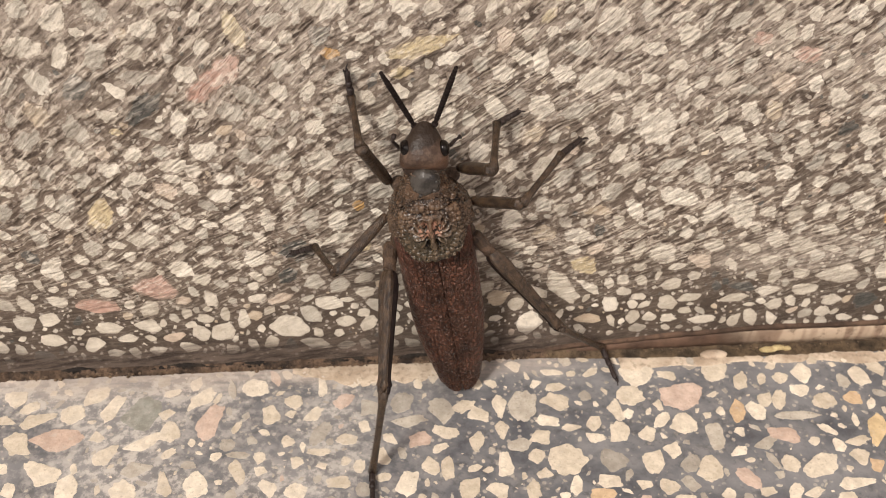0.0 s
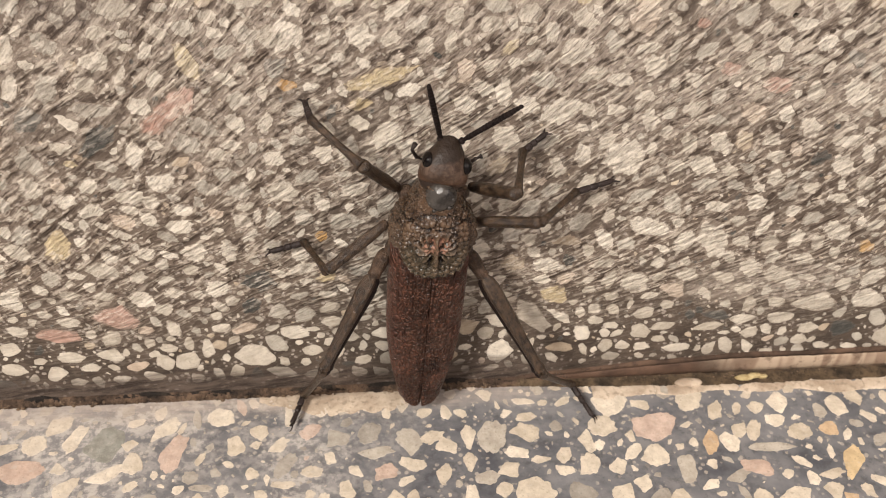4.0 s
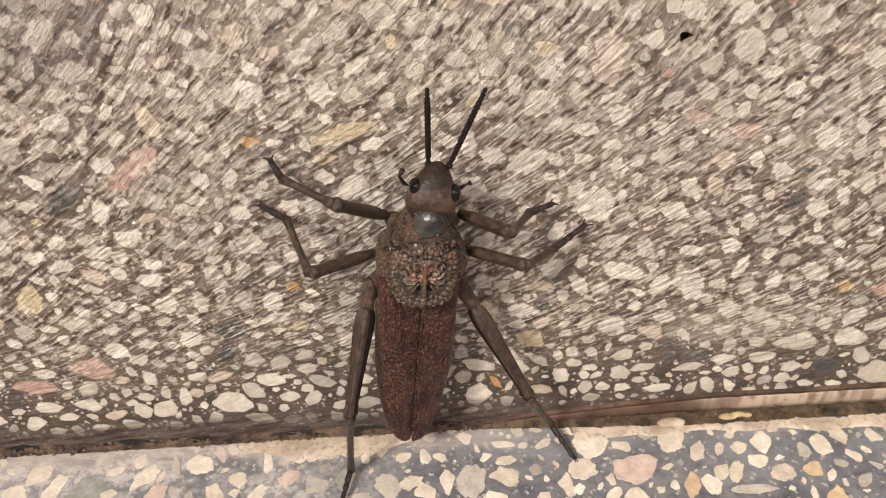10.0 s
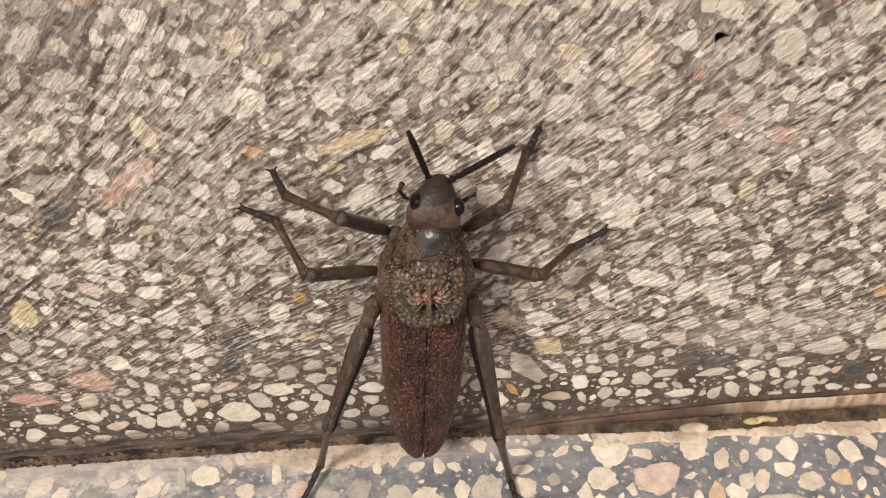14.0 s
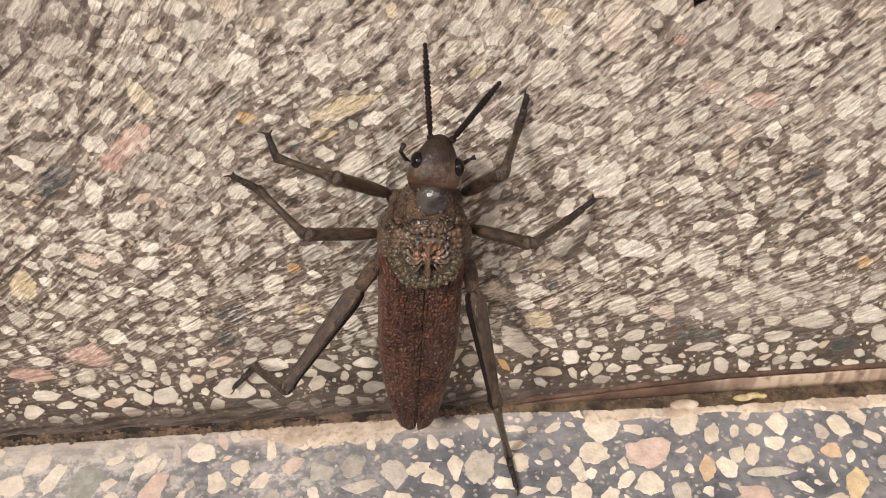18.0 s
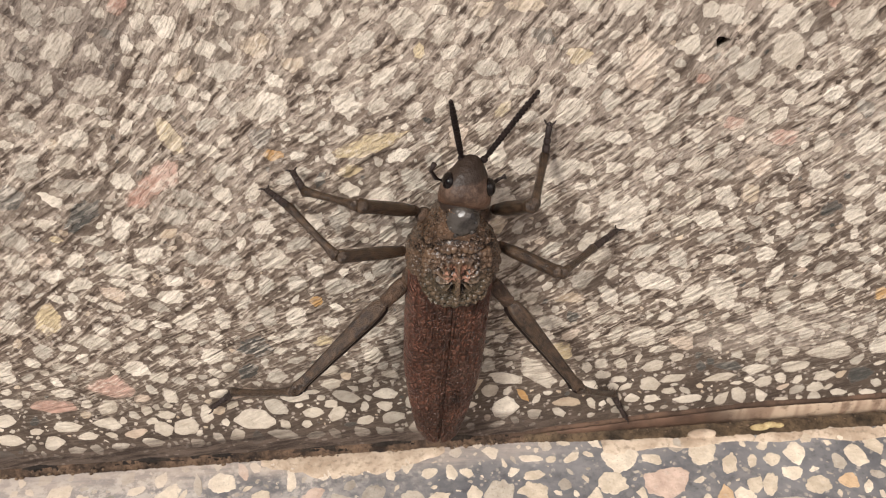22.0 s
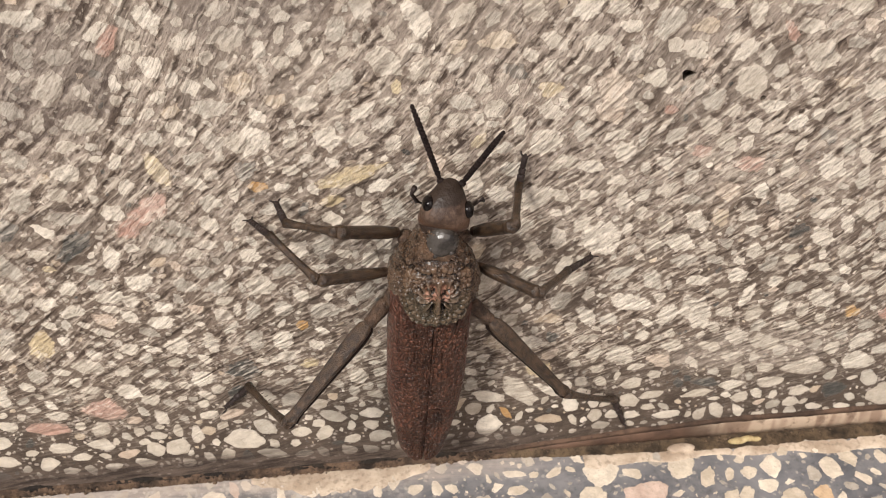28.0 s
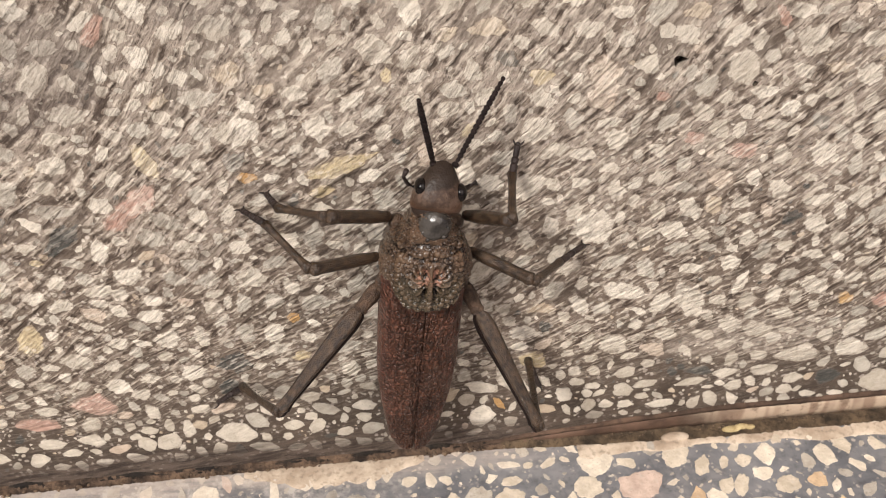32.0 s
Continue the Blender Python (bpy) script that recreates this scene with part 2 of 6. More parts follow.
MIDDLE_LEFT = [
    (0, (-16.0, -8.5, 12.6), (-19.9, -10.5, 3.2), (-25.0, -13.2, 0.7)),
    (1, (-16.8, -1.0, 12.9), (-22.1, -1.1, 3.9), (-27.8, -1.5, 1.2)),
    (2, (-16.0, -6.9, 13.6), (-19.5, -9.7, 4.3), (-24.1, -12.8, 1.4)),
    (3, (-16.2, -1.7, 14.3), (-17.3, -0.3, 4.1), (-22.6, -0.0, 0.7)),
    (4, (-15.8, -10.3, 10.2), (-19.6, -12.8, 0.9), (-25.5, -14.8, 1.1)),
    (4.5, (-13.9, -11.3, 12.0), (-17.4, -15.7, 3.6), (-21.5, -19.4, 1.1)),
    (6.5, (-15.1, -2.0, 15.6), (-16.6, -1.7, 5.5), (-20.5, -2.4, 0.9)),
    (7, (-16.4, -9.7, 8.8), (-21.7, -13.1, 0.7), (-27.9, -13.5, 1.1)),
    (8, (-16.3, 0.9, 12.8), (-18.6, 2.9, 3.0), (-24.2, 4.1, 0.6)),
    (9, (-15.8, -0.7, 14.5), (-18.8, 1.6, 4.9), (-23.3, 1.0, 0.7)),
    (10, (-15.9, -1.1, 14.5), (-19.4, 1.1, 5.0), (-23.8, 0.4, 0.7)),
    (11, (-15.9, -1.7, 14.5), (-19.3, 1.9, 5.5), (-23.3, 1.8, 0.7)),
    (12, (-15.9, -2.0, 14.8), (-19.3, -1.1, 5.0), (-23.7, -1.2, 0.7)),
    (13, (-11.8, -13.5, 10.5), (-13.8, -21.3, 3.9), (-15.7, -26.0, 0.3)),
    (14, (-15.9, 1.4, 13.2), (-20.2, 3.3, 4.0), (-25.5, 3.1, 0.7)),
    (17, (-16.3, 0.7, 13.1), (-22.6, 2.8, 5.2), (-26.9, 2.1, 0.7)),
    (18, (-16.4, 0.8, 12.8), (-22.9, 2.8, 5.1), (-27.2, 2.0, 0.6)),
    (19, (-16.1, 1.2, 12.9), (-20.4, 5.9, 4.7), (-25.0, 4.9, 0.7)),
    (20, (-16.2, 1.2, 12.9), (-20.5, 4.2, 4.1), (-25.4, 5.3, 0.5)),
    (21, (-16.1, 0.9, 13.2), (-20.6, 4.7, 4.8), (-25.1, 4.2, 0.5)),
    (22, (-16.0, 0.8, 13.3), (-22.5, 3.4, 5.7), (-26.1, 2.7, 0.6)),
    (23, (-16.0, 0.8, 13.4), (-21.9, 3.4, 5.4), (-25.9, 2.8, 0.6)),
    (24, (-16.2, 0.8, 13.3), (-22.2, 2.9, 5.3), (-26.3, 2.4, 0.6)),
    (25, (-16.2, 0.6, 13.3), (-22.9, 2.0, 5.5), (-26.6, 1.5, 0.6)),
    (28, (-16.4, 0.1, 13.2), (-23.3, 2.5, 5.8), (-26.5, 1.2, 0.7)),
    (29, (-16.1, 0.0, 13.7), (-22.3, 1.8, 5.6), (-26.0, 0.9, 0.7)),
    (30, (-16.3, 0.3, 13.4), (-22.6, 2.1, 5.4), (-26.2, 0.3, 0.6)),
    (31, (-16.1, 0.2, 13.6), (-22.5, 1.4, 5.6), (-26.1, 0.4, 0.6)),
    (32, (-16.2, -0.2, 13.8), (-22.4, 1.4, 5.6), (-26.1, 0.2, 0.7)),
]
HIND_LEFT = [
    (0, (-11.2, -21.7, 26.5), (-16.9, -42.5, 25.5), (-16.8, -41.4, 32.6)),
    (1, (-14.5, -23.1, 24.4), (-23.6, -42.2, 20.4), (-24.3, -42.0, 27.7)),
    (2, (-15.1, -24.3, 22.8), (-23.4, -43.8, 19.3), (-23.3, -43.5, 26.7)),
    (3, (-17.4, -28.7, 14.3), (-22.1, -46.9, 3.6), (-23.9, -45.6, 10.6)),
    (4, (-16.7, -29.2, 14.2), (-20.8, -47.8, 4.0), (-22.8, -47.6, 11.0)),
    (7, (-16.8, -29.4, 12.9), (-19.7, -48.3, 3.1), (-23.6, -50.9, 8.8)),
    (8, (-11.6, -29.4, 17.8), (-11.0, -50.0, 11.5), (-13.9, -51.3, 18.1)),
    (9, (-10.6, -30.0, 17.1), (-10.2, -50.6, 10.8), (-12.0, -52.0, 17.6)),
    (10, (-10.5, -30.6, 15.7), (-10.3, -51.4, 10.1), (-12.1, -52.4, 17.0)),
    (11, (-6.9, -31.9, 9.6), (-11.1, -52.5, 13.3), (-8.5, -50.8, 19.9)),
    (12, (-15.3, -29.2, 15.8), (-19.8, -49.1, 8.8), (-22.6, -50.9, 15.3)),
    (13, (-15.2, -30.1, 13.4), (-19.3, -50.0, 6.2), (-21.4, -51.3, 12.9)),
    (14, (-14.8, -30.0, 13.8), (-17.4, -50.0, 6.1), (-20.6, -52.5, 12.1)),
    (14.5, (-10.7, -29.9, 17.2), (-9.1, -50.0, 9.4), (-10.2, -51.7, 16.1)),
    (16.5, (-16.6, -27.9, 17.5), (-19.7, -41.3, 0.8), (-22.5, -47.9, 0.8)),
    (17, (-20.8, -25.8, 15.6), (-28.1, -38.7, -0.0), (-32.4, -44.6, -0.0)),
    (18, (-20.4, -25.8, 16.4), (-26.8, -38.2, 0.0), (-31.2, -44.0, -0.2)),
    (19, (-19.6, -26.2, 16.9), (-24.2, -40.2, 1.2), (-28.5, -46.0, 0.1)),
    (20, (-17.2, -28.5, 16.0), (-30.6, -45.0, 11.3), (-32.4, -52.2, 12.7)),
    (21, (-22.8, -23.5, 16.2), (-32.7, -35.8, 1.7), (-37.9, -40.9, 1.0)),
    (22, (-22.7, -24.6, 14.3), (-33.9, -38.5, 2.3), (-38.5, -44.1, 1.1)),
    (23, (-22.8, -24.7, 13.9), (-34.4, -37.6, 1.2), (-38.3, -43.9, 1.0)),
    (24, (-22.3, -21.9, 19.3), (-29.0, -31.8, 1.5), (-34.3, -36.9, 0.6)),
    (25, (-22.2, -22.4, 18.9), (-28.6, -33.0, 1.2), (-34.5, -37.2, 0.5)),
    (28, (-21.5, -23.9, 17.9), (-29.1, -34.3, 0.7), (-33.7, -40.1, 0.4)),
    (29, (-21.4, -22.8, 19.3), (-27.9, -34.0, 2.2), (-32.8, -39.3, 0.6)),
    (30, (-21.8, -23.9, 17.4), (-28.3, -35.8, 0.7), (-33.5, -41.0, 0.3)),
    (31, (-21.4, -23.5, 18.4), (-27.6, -35.1, 1.4), (-32.6, -40.2, 0.0)),
    (32, (-21.2, -24.3, 17.6), (-28.2, -36.5, 1.3), (-33.0, -41.8, 0.1)),
]
HIND_RIGHT = [
    (0, (18.1, -30.1, 11.1), (26.8, -47.4, 1.6), (28.2, -49.5, 8.9)),
    (1, (18.9, -29.5, 11.9), (28.1, -46.5, 2.2), (29.1, -49.3, 9.3)),
    (2, (18.7, -29.1, 14.3), (27.9, -45.2, 3.3), (29.7, -47.7, 10.3)),
    (3, (18.6, -29.4, 13.3), (27.9, -46.3, 3.7), (29.2, -47.5, 11.2)),
    (4, (18.7, -28.4, 16.1), (28.1, -44.5, 5.3), (31.5, -46.3, 11.9)),
    (7, (18.3, -29.5, 13.6), (26.3, -47.4, 4.5), (30.1, -48.1, 11.2)),
    (8, (17.8, -29.6, 14.3), (25.5, -47.5, 5.0), (29.5, -49.4, 11.1)),
    (9, (12.7, -30.7, 17.1), (18.6, -50.5, 10.9), (20.1, -50.7, 18.4)),
    (10, (18.5, -29.5, 13.0), (25.9, -47.6, 3.9), (29.8, -50.5, 9.8)),
    (11, (18.2, -30.1, 11.3), (26.0, -48.3, 2.7), (28.9, -50.5, 9.4)),
    (12, (18.7, -29.5, 12.7), (25.3, -48.1, 4.0), (28.5, -50.3, 10.5)),
    (13, (8.1, -30.9, 18.6), (10.1, -51.4, 12.1), (11.0, -51.3, 19.7)),
    (14, (11.1, -31.6, 16.0), (15.0, -51.8, 9.5), (15.7, -51.0, 17.0)),
    (17, (11.5, -31.4, 16.4), (15.6, -51.4, 9.4), (16.5, -51.0, 17.0)),
    (18, (11.6, -31.4, 16.0), (16.1, -51.6, 10.0), (16.6, -51.1, 17.6)),
    (19, (12.6, -31.4, 15.5), (18.6, -51.6, 10.6), (18.3, -50.4, 18.1)),
    (20, (20.4, -27.8, 14.8), (33.0, -43.9, 7.7), (36.2, -50.8, 8.7)),
    (21, (20.8, -27.8, 13.3), (31.3, -42.2, 1.2), (35.1, -48.8, 1.1)),
    (22, (20.7, -28.1, 12.6), (31.1, -43.2, 1.2), (34.7, -50.0, 1.6)),
    (23, (19.1, -27.8, 17.3), (31.3, -45.6, 14.4), (35.4, -52.2, 13.7)),
    (24, (21.7, -27.3, 12.2), (33.3, -41.4, 0.6), (37.5, -47.8, 0.6)),
    (25, (21.4, -27.6, 11.9), (32.5, -41.9, 0.3), (36.9, -48.2, 0.4)),
    (28, (22.1, -27.2, 10.7), (34.8, -41.1, 0.2), (38.0, -48.1, 0.3)),
    (29, (17.2, -26.4, 20.6), (19.3, -33.2, 0.4), (22.4, -40.2, 0.5)),
    (30, (17.1, -26.6, 20.4), (19.8, -33.5, 0.2), (22.8, -40.5, 0.3)),
    (31, (16.8, -27.0, 20.2), (19.7, -33.8, -0.0), (23.1, -40.6, 0.0)),
    (32, (17.2, -26.7, 20.3), (20.0, -33.7, 0.1), (23.1, -40.7, 0.1)),
]
ANTENNA_LEFT = [
    (0, -2.7, 25.4, 13.1),
    (1, -2.7, 25.5, 12.7),
    (2, -2.3, 25.3, 13.4),
    (3, -3.1, 25.3, 12.9),
    (4, -2.4, 25.2, 13.7),
    (7, 0.3, 24.8, 1.9),
    (8, 0.2, 26.4, 10.4),
    (9, -1.5, 25.7, 12.7),
    (10, -0.7, 26.3, 10.7),
    (11, 0.4, 25.5, 3.3),
    (12, -1.5, 25.3, 13.9),
    (13, -3.2, 24.2, 15.2),
    (14, -2.7, 24.7, 14.7),
    (17, -2.2, 25.0, 14.2),
    (18, -0.9, 26.5, 7.7),
    (19, -0.4, 26.5, 9.5),
    (20, -3.3, 24.8, 14.1),
    (21, -0.9, 25.8, 12.6),
    (22, -2.3, 25.2, 13.8),
    (23, -1.1, 25.5, 13.4),
    (24, -2.2, 24.9, 14.4),
    (25, -3.4, 24.5, 14.7),
    (28, -4.2, 25.7, 9.7),
    (29, -3.3, 25.3, 12.7),
    (30, -1.4, 24.7, 2.1),
    (31, -1.5, 26.2, 11.1),
    (32, -2.7, 25.5, 12.7),
]
ANTENNA_RIGHT = [
    (0, 7.3, 24.5, 13.4),
    (1, 6.7, 24.6, 13.7),
    (2, 9.9, 23.9, 11.3),
    (3, 8.7, 24.7, 6.4),
    (4, 9.7, 22.7, 14.5),
    (7, 9.5, 23.2, 13.9),
    (8, 8.1, 25.1, 6.9),
    (9, 7.6, 24.9, 12.1),
    (10, 6.9, 25.6, 9.3),
    (11, 8.6, 23.3, 14.6),
    (12, 8.9, 23.4, 14.2),
    (13, 9.7, 22.4, 15.1),
    (14, 9.5, 22.5, 15.0),
    (17, 8.6, 24.9, 9.1),
    (18, 7.8, 24.3, 13.4),
    (19, 7.3, 24.3, 3.1),
    (20, 7.9, 24.2, 13.6),
    (21, 8.9, 23.6, 13.9),
    (22, 8.6, 24.7, 10.9),
    (23, 8.6, 24.6, 11.2),
    (24, 7.1, 25.1, 5.0),
    (25, 7.6, 24.5, 13.1),
    (28, 6.9, 24.4, 13.9),
    (29, 7.6, 25.2, 10.7),
    (30, 8.8, 24.8, 7.2),
    (31, 7.8, 23.8, 14.4),
    (32, 9.3, 23.6, 3.8),
]
cam = camera(50.0, 32.0, 0.7)
cam.data.dof.use_dof, cam.data.dof.focus_distance, cam.data.dof.aperture_fstop = True, 0.137, 48.0
walk(cam, [(t, look(eye, target, roll)) for t, eye, target, roll in PATH], [(0, 0.22, 6620, 11), (4, 0.17, 6640, 11), (7, 0.29, 6480, 11), (14, 0.26, 6490, 11), (17, 0.32, 6420, 11), (25, 0.28, 6440, 11), (32, 0.3, 6410, 11)])

# ---- light: bright overcast daylight from above and from the open side ----
world = bpy.data.worlds.new("sky")
scene.world = world
world.use_nodes = True
sky = world.node_tree.nodes.new("ShaderNodeTexSky")
sky.sky_type, sky.sun_disc = "NISHITA", False
sky.sun_elevation, sky.sun_rotation = radians(45), radians(143)
sky.air_density, sky.dust_density = 0.6, 6.0
world.node_tree.links.new(sky.outputs[0], world.node_tree.nodes["Background"].inputs[0])
world.node_tree.nodes["Background"].inputs[1].default_value = 0.072
sun = new("sun", bpy.data.lights.new("sun", "SUN"))
sun.data.energy, sun.data.angle, sun.data.color = 3.7, radians(11), (1.0, 0.95, 0.88)
sun.matrix_world = look((-0.75, -1.0, 1.25), (0, 0, 0))

MM = 0.001


# ---- materials ----
class Nodes:
    """A material's node tree with short ways to add nodes."""

    def __init__(self, name, rough=0.6, spec=0.4):
        self.mat = bpy.data.materials.new(name)
        self.mat.use_nodes = True
        self.tree = self.mat.node_tree
        self.bsdf = self.tree.nodes["Principled BSDF"]
        self.bsdf.inputs["Roughness"].default_value = rough
        self.bsdf.inputs["Specular IOR Level"].default_value = spec

    def put(self, socket, value):
        if isinstance(value, (int, float)):
            socket.default_value = value
        elif isinstance(value, (tuple, list)):
            socket.default_value = (*value, 1) if len(value) == 3 and socket.type == "RGBA" else value
        else:
            self.tree.links.new(value, socket)

    def node(self, kind, **values):
        n = self.tree.nodes.new(kind)
        for key, value in values.items():
            self.put(n.inputs[key.replace("_", " ")], value)
        return n

    def maths(self, op, a, b=0.0, clamp=False):
        n = self.tree.nodes.new("ShaderNodeMath")
        n.operation, n.use_clamp = op, clamp
        self.put(n.inputs[0], a)
        self.put(n.inputs[1], b)
        return n.outputs[0]

    def span(self, value, lo, hi, to_lo=0.0, to_hi=1.0):
        n = self.tree.nodes.new("ShaderNodeMapRange")
        n.interpolation_type = "SMOOTHSTEP"
        for i, v in enumerate((value, lo, hi, to_lo, to_hi)):
            self.put(n.inputs[i], v)
        return n.outputs[0]

    def mix(self, fac, a, b, blend="MIX"):
        n = self.tree.nodes.new("ShaderNodeMix")
        n.data_type, n.blend_type = "RGBA", blend
        for key, v in ((0, fac), (6, a), (7, b)):
            self.put(n.inputs[key], v)
        return n.outputs[2]

    def noise(self, vector, scale, detail=3.0, rough=0.55):
        return self.node("ShaderNodeTexNoise", Vector=vector, Scale=scale, Detail=detail, Roughness=rough).outputs[0]

    def cells(self, vector, scale, feature="F1"):
        n = self.tree.nodes.new("ShaderNodeTexVoronoi")
        n.feature = feature
        self.put(n.inputs["Vector"], vector)
        self.put(n.inputs["Scale"], scale)
        return n

    def place(self):
        return self.tree.nodes.new("ShaderNodeNewGeometry").outputs["Position"]

    def local(self):
        return self.tree.nodes.new("ShaderNodeTexCoord").outputs["Object"]

    def turned(self, vector, angles, scale):
        """The vector turned, then stretched."""
        for key, value in (("Rotation", [radians(a) for a in angles]), ("Scale", scale)):
            n = self.tree.nodes.new("ShaderNodeMapping")
            self.put(n.inputs["Vector"], vector)
            n.inputs[key].default_value = value
            vector = n.outputs[0]
        return vector

    def chance(self):
        """A value of its own for each piece, joined or not."""
        a = self.tree.nodes.new("ShaderNodeObjectInfo").outputs["Random"]
        b = self.tree.nodes.new("ShaderNodeNewGeometry").outputs["Random Per Island"]
        return self.maths("FRACT", self.maths("ADD", a, b))

    def bump(self, height, strength, distance):
        n = self.node("ShaderNodeBump", Strength=strength, Distance=distance, Height=height)
        self.tree.links.new(n.outputs[0], self.bsdf.inputs["Normal"])

    def colour(self, value):
        self.put(self.bsdf.inputs["Base Color"], value)


def added(n, vector, scale, detail, amount):
    """The vector shifted by a noise of its own along the wall."""
    shift = n.node("ShaderNodeTexNoise", Vector=vector, Scale=scale, Detail=detail)
    mid = n.tree.nodes.new("ShaderNodeVectorMath")
    mid.operation = "SUBTRACT"
    n.put(mid.inputs[0], shift.outputs[1])
    mid.inputs[1].default_value = (0.5, 0.5, 0.5)
    out = n.tree.nodes.new("ShaderNodeVectorMath")
    out.operation = "MULTIPLY_ADD"
    n.put(out.inputs[0], mid.outputs[0])
    out.inputs[1].default_value = (amount, 0.0, amount)
    n.put(out.inputs[2], vector)
    return out.outputs[0]


def blotch(n, xyz, x, z, rx, rz, ragged):
    """One patch about a place on the wall, in mm, with a ragged edge."""
    dx = n.maths("MULTIPLY", n.maths("SUBTRACT", xyz.outputs[0], x * MM), 1000.0 / rx)
    dz = n.maths("MULTIPLY", n.maths("SUBTRACT", xyz.outputs[2], z * MM), 1000.0 / rz)
    far = n.maths("ADD", n.maths("MULTIPLY", dx, dx), n.maths("MULTIPLY", dz, dz))
    return n.span(n.maths("ADD", far, ragged), 1.3, 0.35)


def scratches(n):
    """Grinding marks on the wall: crumbling slanting strokes, with relief shading painted in, and how strongly they
    cover each stretch.
    """
    p = n.place()
    flat = n.tree.nodes.new("ShaderNodeSeparateXYZ")
    n.put(flat.inputs[0], p)
    bent = added(n, added(n, p, 22.0, 1.0, 0.013), 300.0, 2.0, 0.0012)
    # the strokes lie flatter near the floor and steeper above
    bits = n.tree.nodes.new("ShaderNodeSeparateXYZ")
    n.put(bits.inputs[0], bent)
    low = n.maths("MULTIPLY", n.maths("EXPONENT", n.maths("MULTIPLY", bits.outputs[2], -1000.0 / 18.0)), -0.09)
    rise = n.maths("ADD", n.maths("MULTIPLY", bits.outputs[2], 1.2), low)
    join = n.tree.nodes.new("ShaderNodeCombineXYZ")
    n.put(join.inputs[0], bits.outputs[0])
    n.put(join.inputs[2], rise)
    p2 = join.outputs[0]
    one = n.noise(n.turned(p2, (0, 49, 0), (210, 0, 1150)), 1.0, 3.0, 0.55)
    two = n.noise(n.turned(p2, (0, 58, 0), (180, 0, 820)), 1.0, 3.0, 0.55)
    deep = n.noise(n.turned(p2, (0, 53, 0), (100, 0, 600)), 1.0, 5.0, 0.66)
    crumb = n.noise(p, 900.0, 3.0, 0.6)
    # ground rough in some stretches, smeared smooth in others
    patchy = n.noise(p, 38.0, 2.0)
    worn = n.span(n.maths("ADD", flat.outputs[2], n.maths("MULTIPLY", n.maths("SUBTRACT", patchy, 0.5), 0.02)), 0.009, 0.03, 0.12, 1.0)
    calm = n.noise(n.turned(p2, (0, 53, 0), (40, 0, 150)), 1.0, 3.0, 0.6)
    ragged = n.maths("MULTIPLY", n.maths("SUBTRACT", n.noise(p, 75.0, 4.0, 0.65), 0.5), 2.2)
    smear = n.maths("MAXIMUM", blotch(n, flat, 46, 23.5, 17, 5, ragged), blotch(n, flat, -8, 92, 13, 4, ragged))
    soil = n.maths("MAXIMUM", blotch(n, flat, -62, 84, 15, 9, ragged), blotch(n, flat, -32, 93, 12, 6, ragged))
    quiet = n.maths("MAXIMUM", smear, soil)
    cover = n.maths("MULTIPLY", n.maths("MULTIPLY", worn, n.span(calm, 0.34, 0.52, 0.5, 1.0)), n.span(quiet, 0.0, 1.0, 1.0, 0.8))
    fine = n.maths("ADD", n.maths("MULTIPLY", one, 0.42), n.maths("ADD", n.maths("MULTIPLY", two, 0.33), n.maths("MULTIPLY", crumb, 0.25)))
    # raised strokes painted pale as if lit, grooves dark as if shaded
    light = n.maths("MULTIPLY", n.span(fine, 0.49, 0.575), cover)
    rough = n.maths("ADD", n.maths("MULTIPLY", one, 0.3), n.maths("ADD", n.maths("MULTIPLY", deep, 0.5), n.maths("MULTIPLY", crumb, 0.2)))
    dark = n.maths("MULTIPLY", n.span(rough, 0.495, 0.42), cover)
    relief = n.maths("MULTIPLY", n.maths("ADD", n.maths("ADD", one, two), n.maths("ADD", n.maths("MULTIPLY", deep, 1.1), crumb)), n.span(cover, 0.0, 1.0, 0.25, 1.0))
    # a film of dried slurry, dragged along the strokes, over stones and binder alike
    drag = n.noise(n.turned(p2, (0, 54, 0), (150, 0, 420)), 1.0, 5.0, 0.7)
    level = n.span(flat.outputs[2], 0.02, 0.085, -0.13, 0.07)
    blot = n.maths("MULTIPLY", n.maths("SUBTRACT", n.noise(p, 42.0, 3.0), 0.5), 0.4)
    film = n.maths("MULTIPLY", n.span(n.maths("ADD", n.maths("ADD", drag, level), blot), 0.44, 0.62), cover)
    film = n.maths("MAXIMUM", film, n.maths("MULTIPLY", smear, n.span(drag, 0.35, 0.6, 0.35, 0.9)))
    return light, dark, relief, cover, film, deep, soil


def grime(n, p, base):
    """Dark streaks of wiped dirt along the wall's foot, left of the mortar bead."""
    xyz = n.tree.nodes.new("ShaderNodeSeparateXYZ")
    n.put(xyz.inputs[0], p)
    streaky = n.noise(n.turned(added(n, p, 200.0, 2.0, 0.0015), (0, 7, 0), (110, 0, 800)), 1.0, 5.0, 0.7)
    edge = n.maths("ADD", xyz.outputs[2], n.maths("MULTIPLY", n.maths("SUBTRACT", n.noise(n.turned(p, (0, 3, 0), (45, 0, 220)), 1.0, 4.0, 0.65), 0.5), 0.012))
    on = n.maths("MULTIPLY", n.span(edge, 0.009, 0.0035), n.span(xyz.outputs[0], 0.022, -0.004, 0.35, 1.0))
    tone = n.mix(n.span(streaky, 0.36, 0.64), (0.03, 0.0215, 0.017), (0.125, 0.095, 0.077))
    return n.mix(n.maths("MULTIPLY", on, n.span(streaky, 0.7, 0.4, 0.6, 0.95)), base, tone)


BINDER = (0.2, 0.153, 0.119)


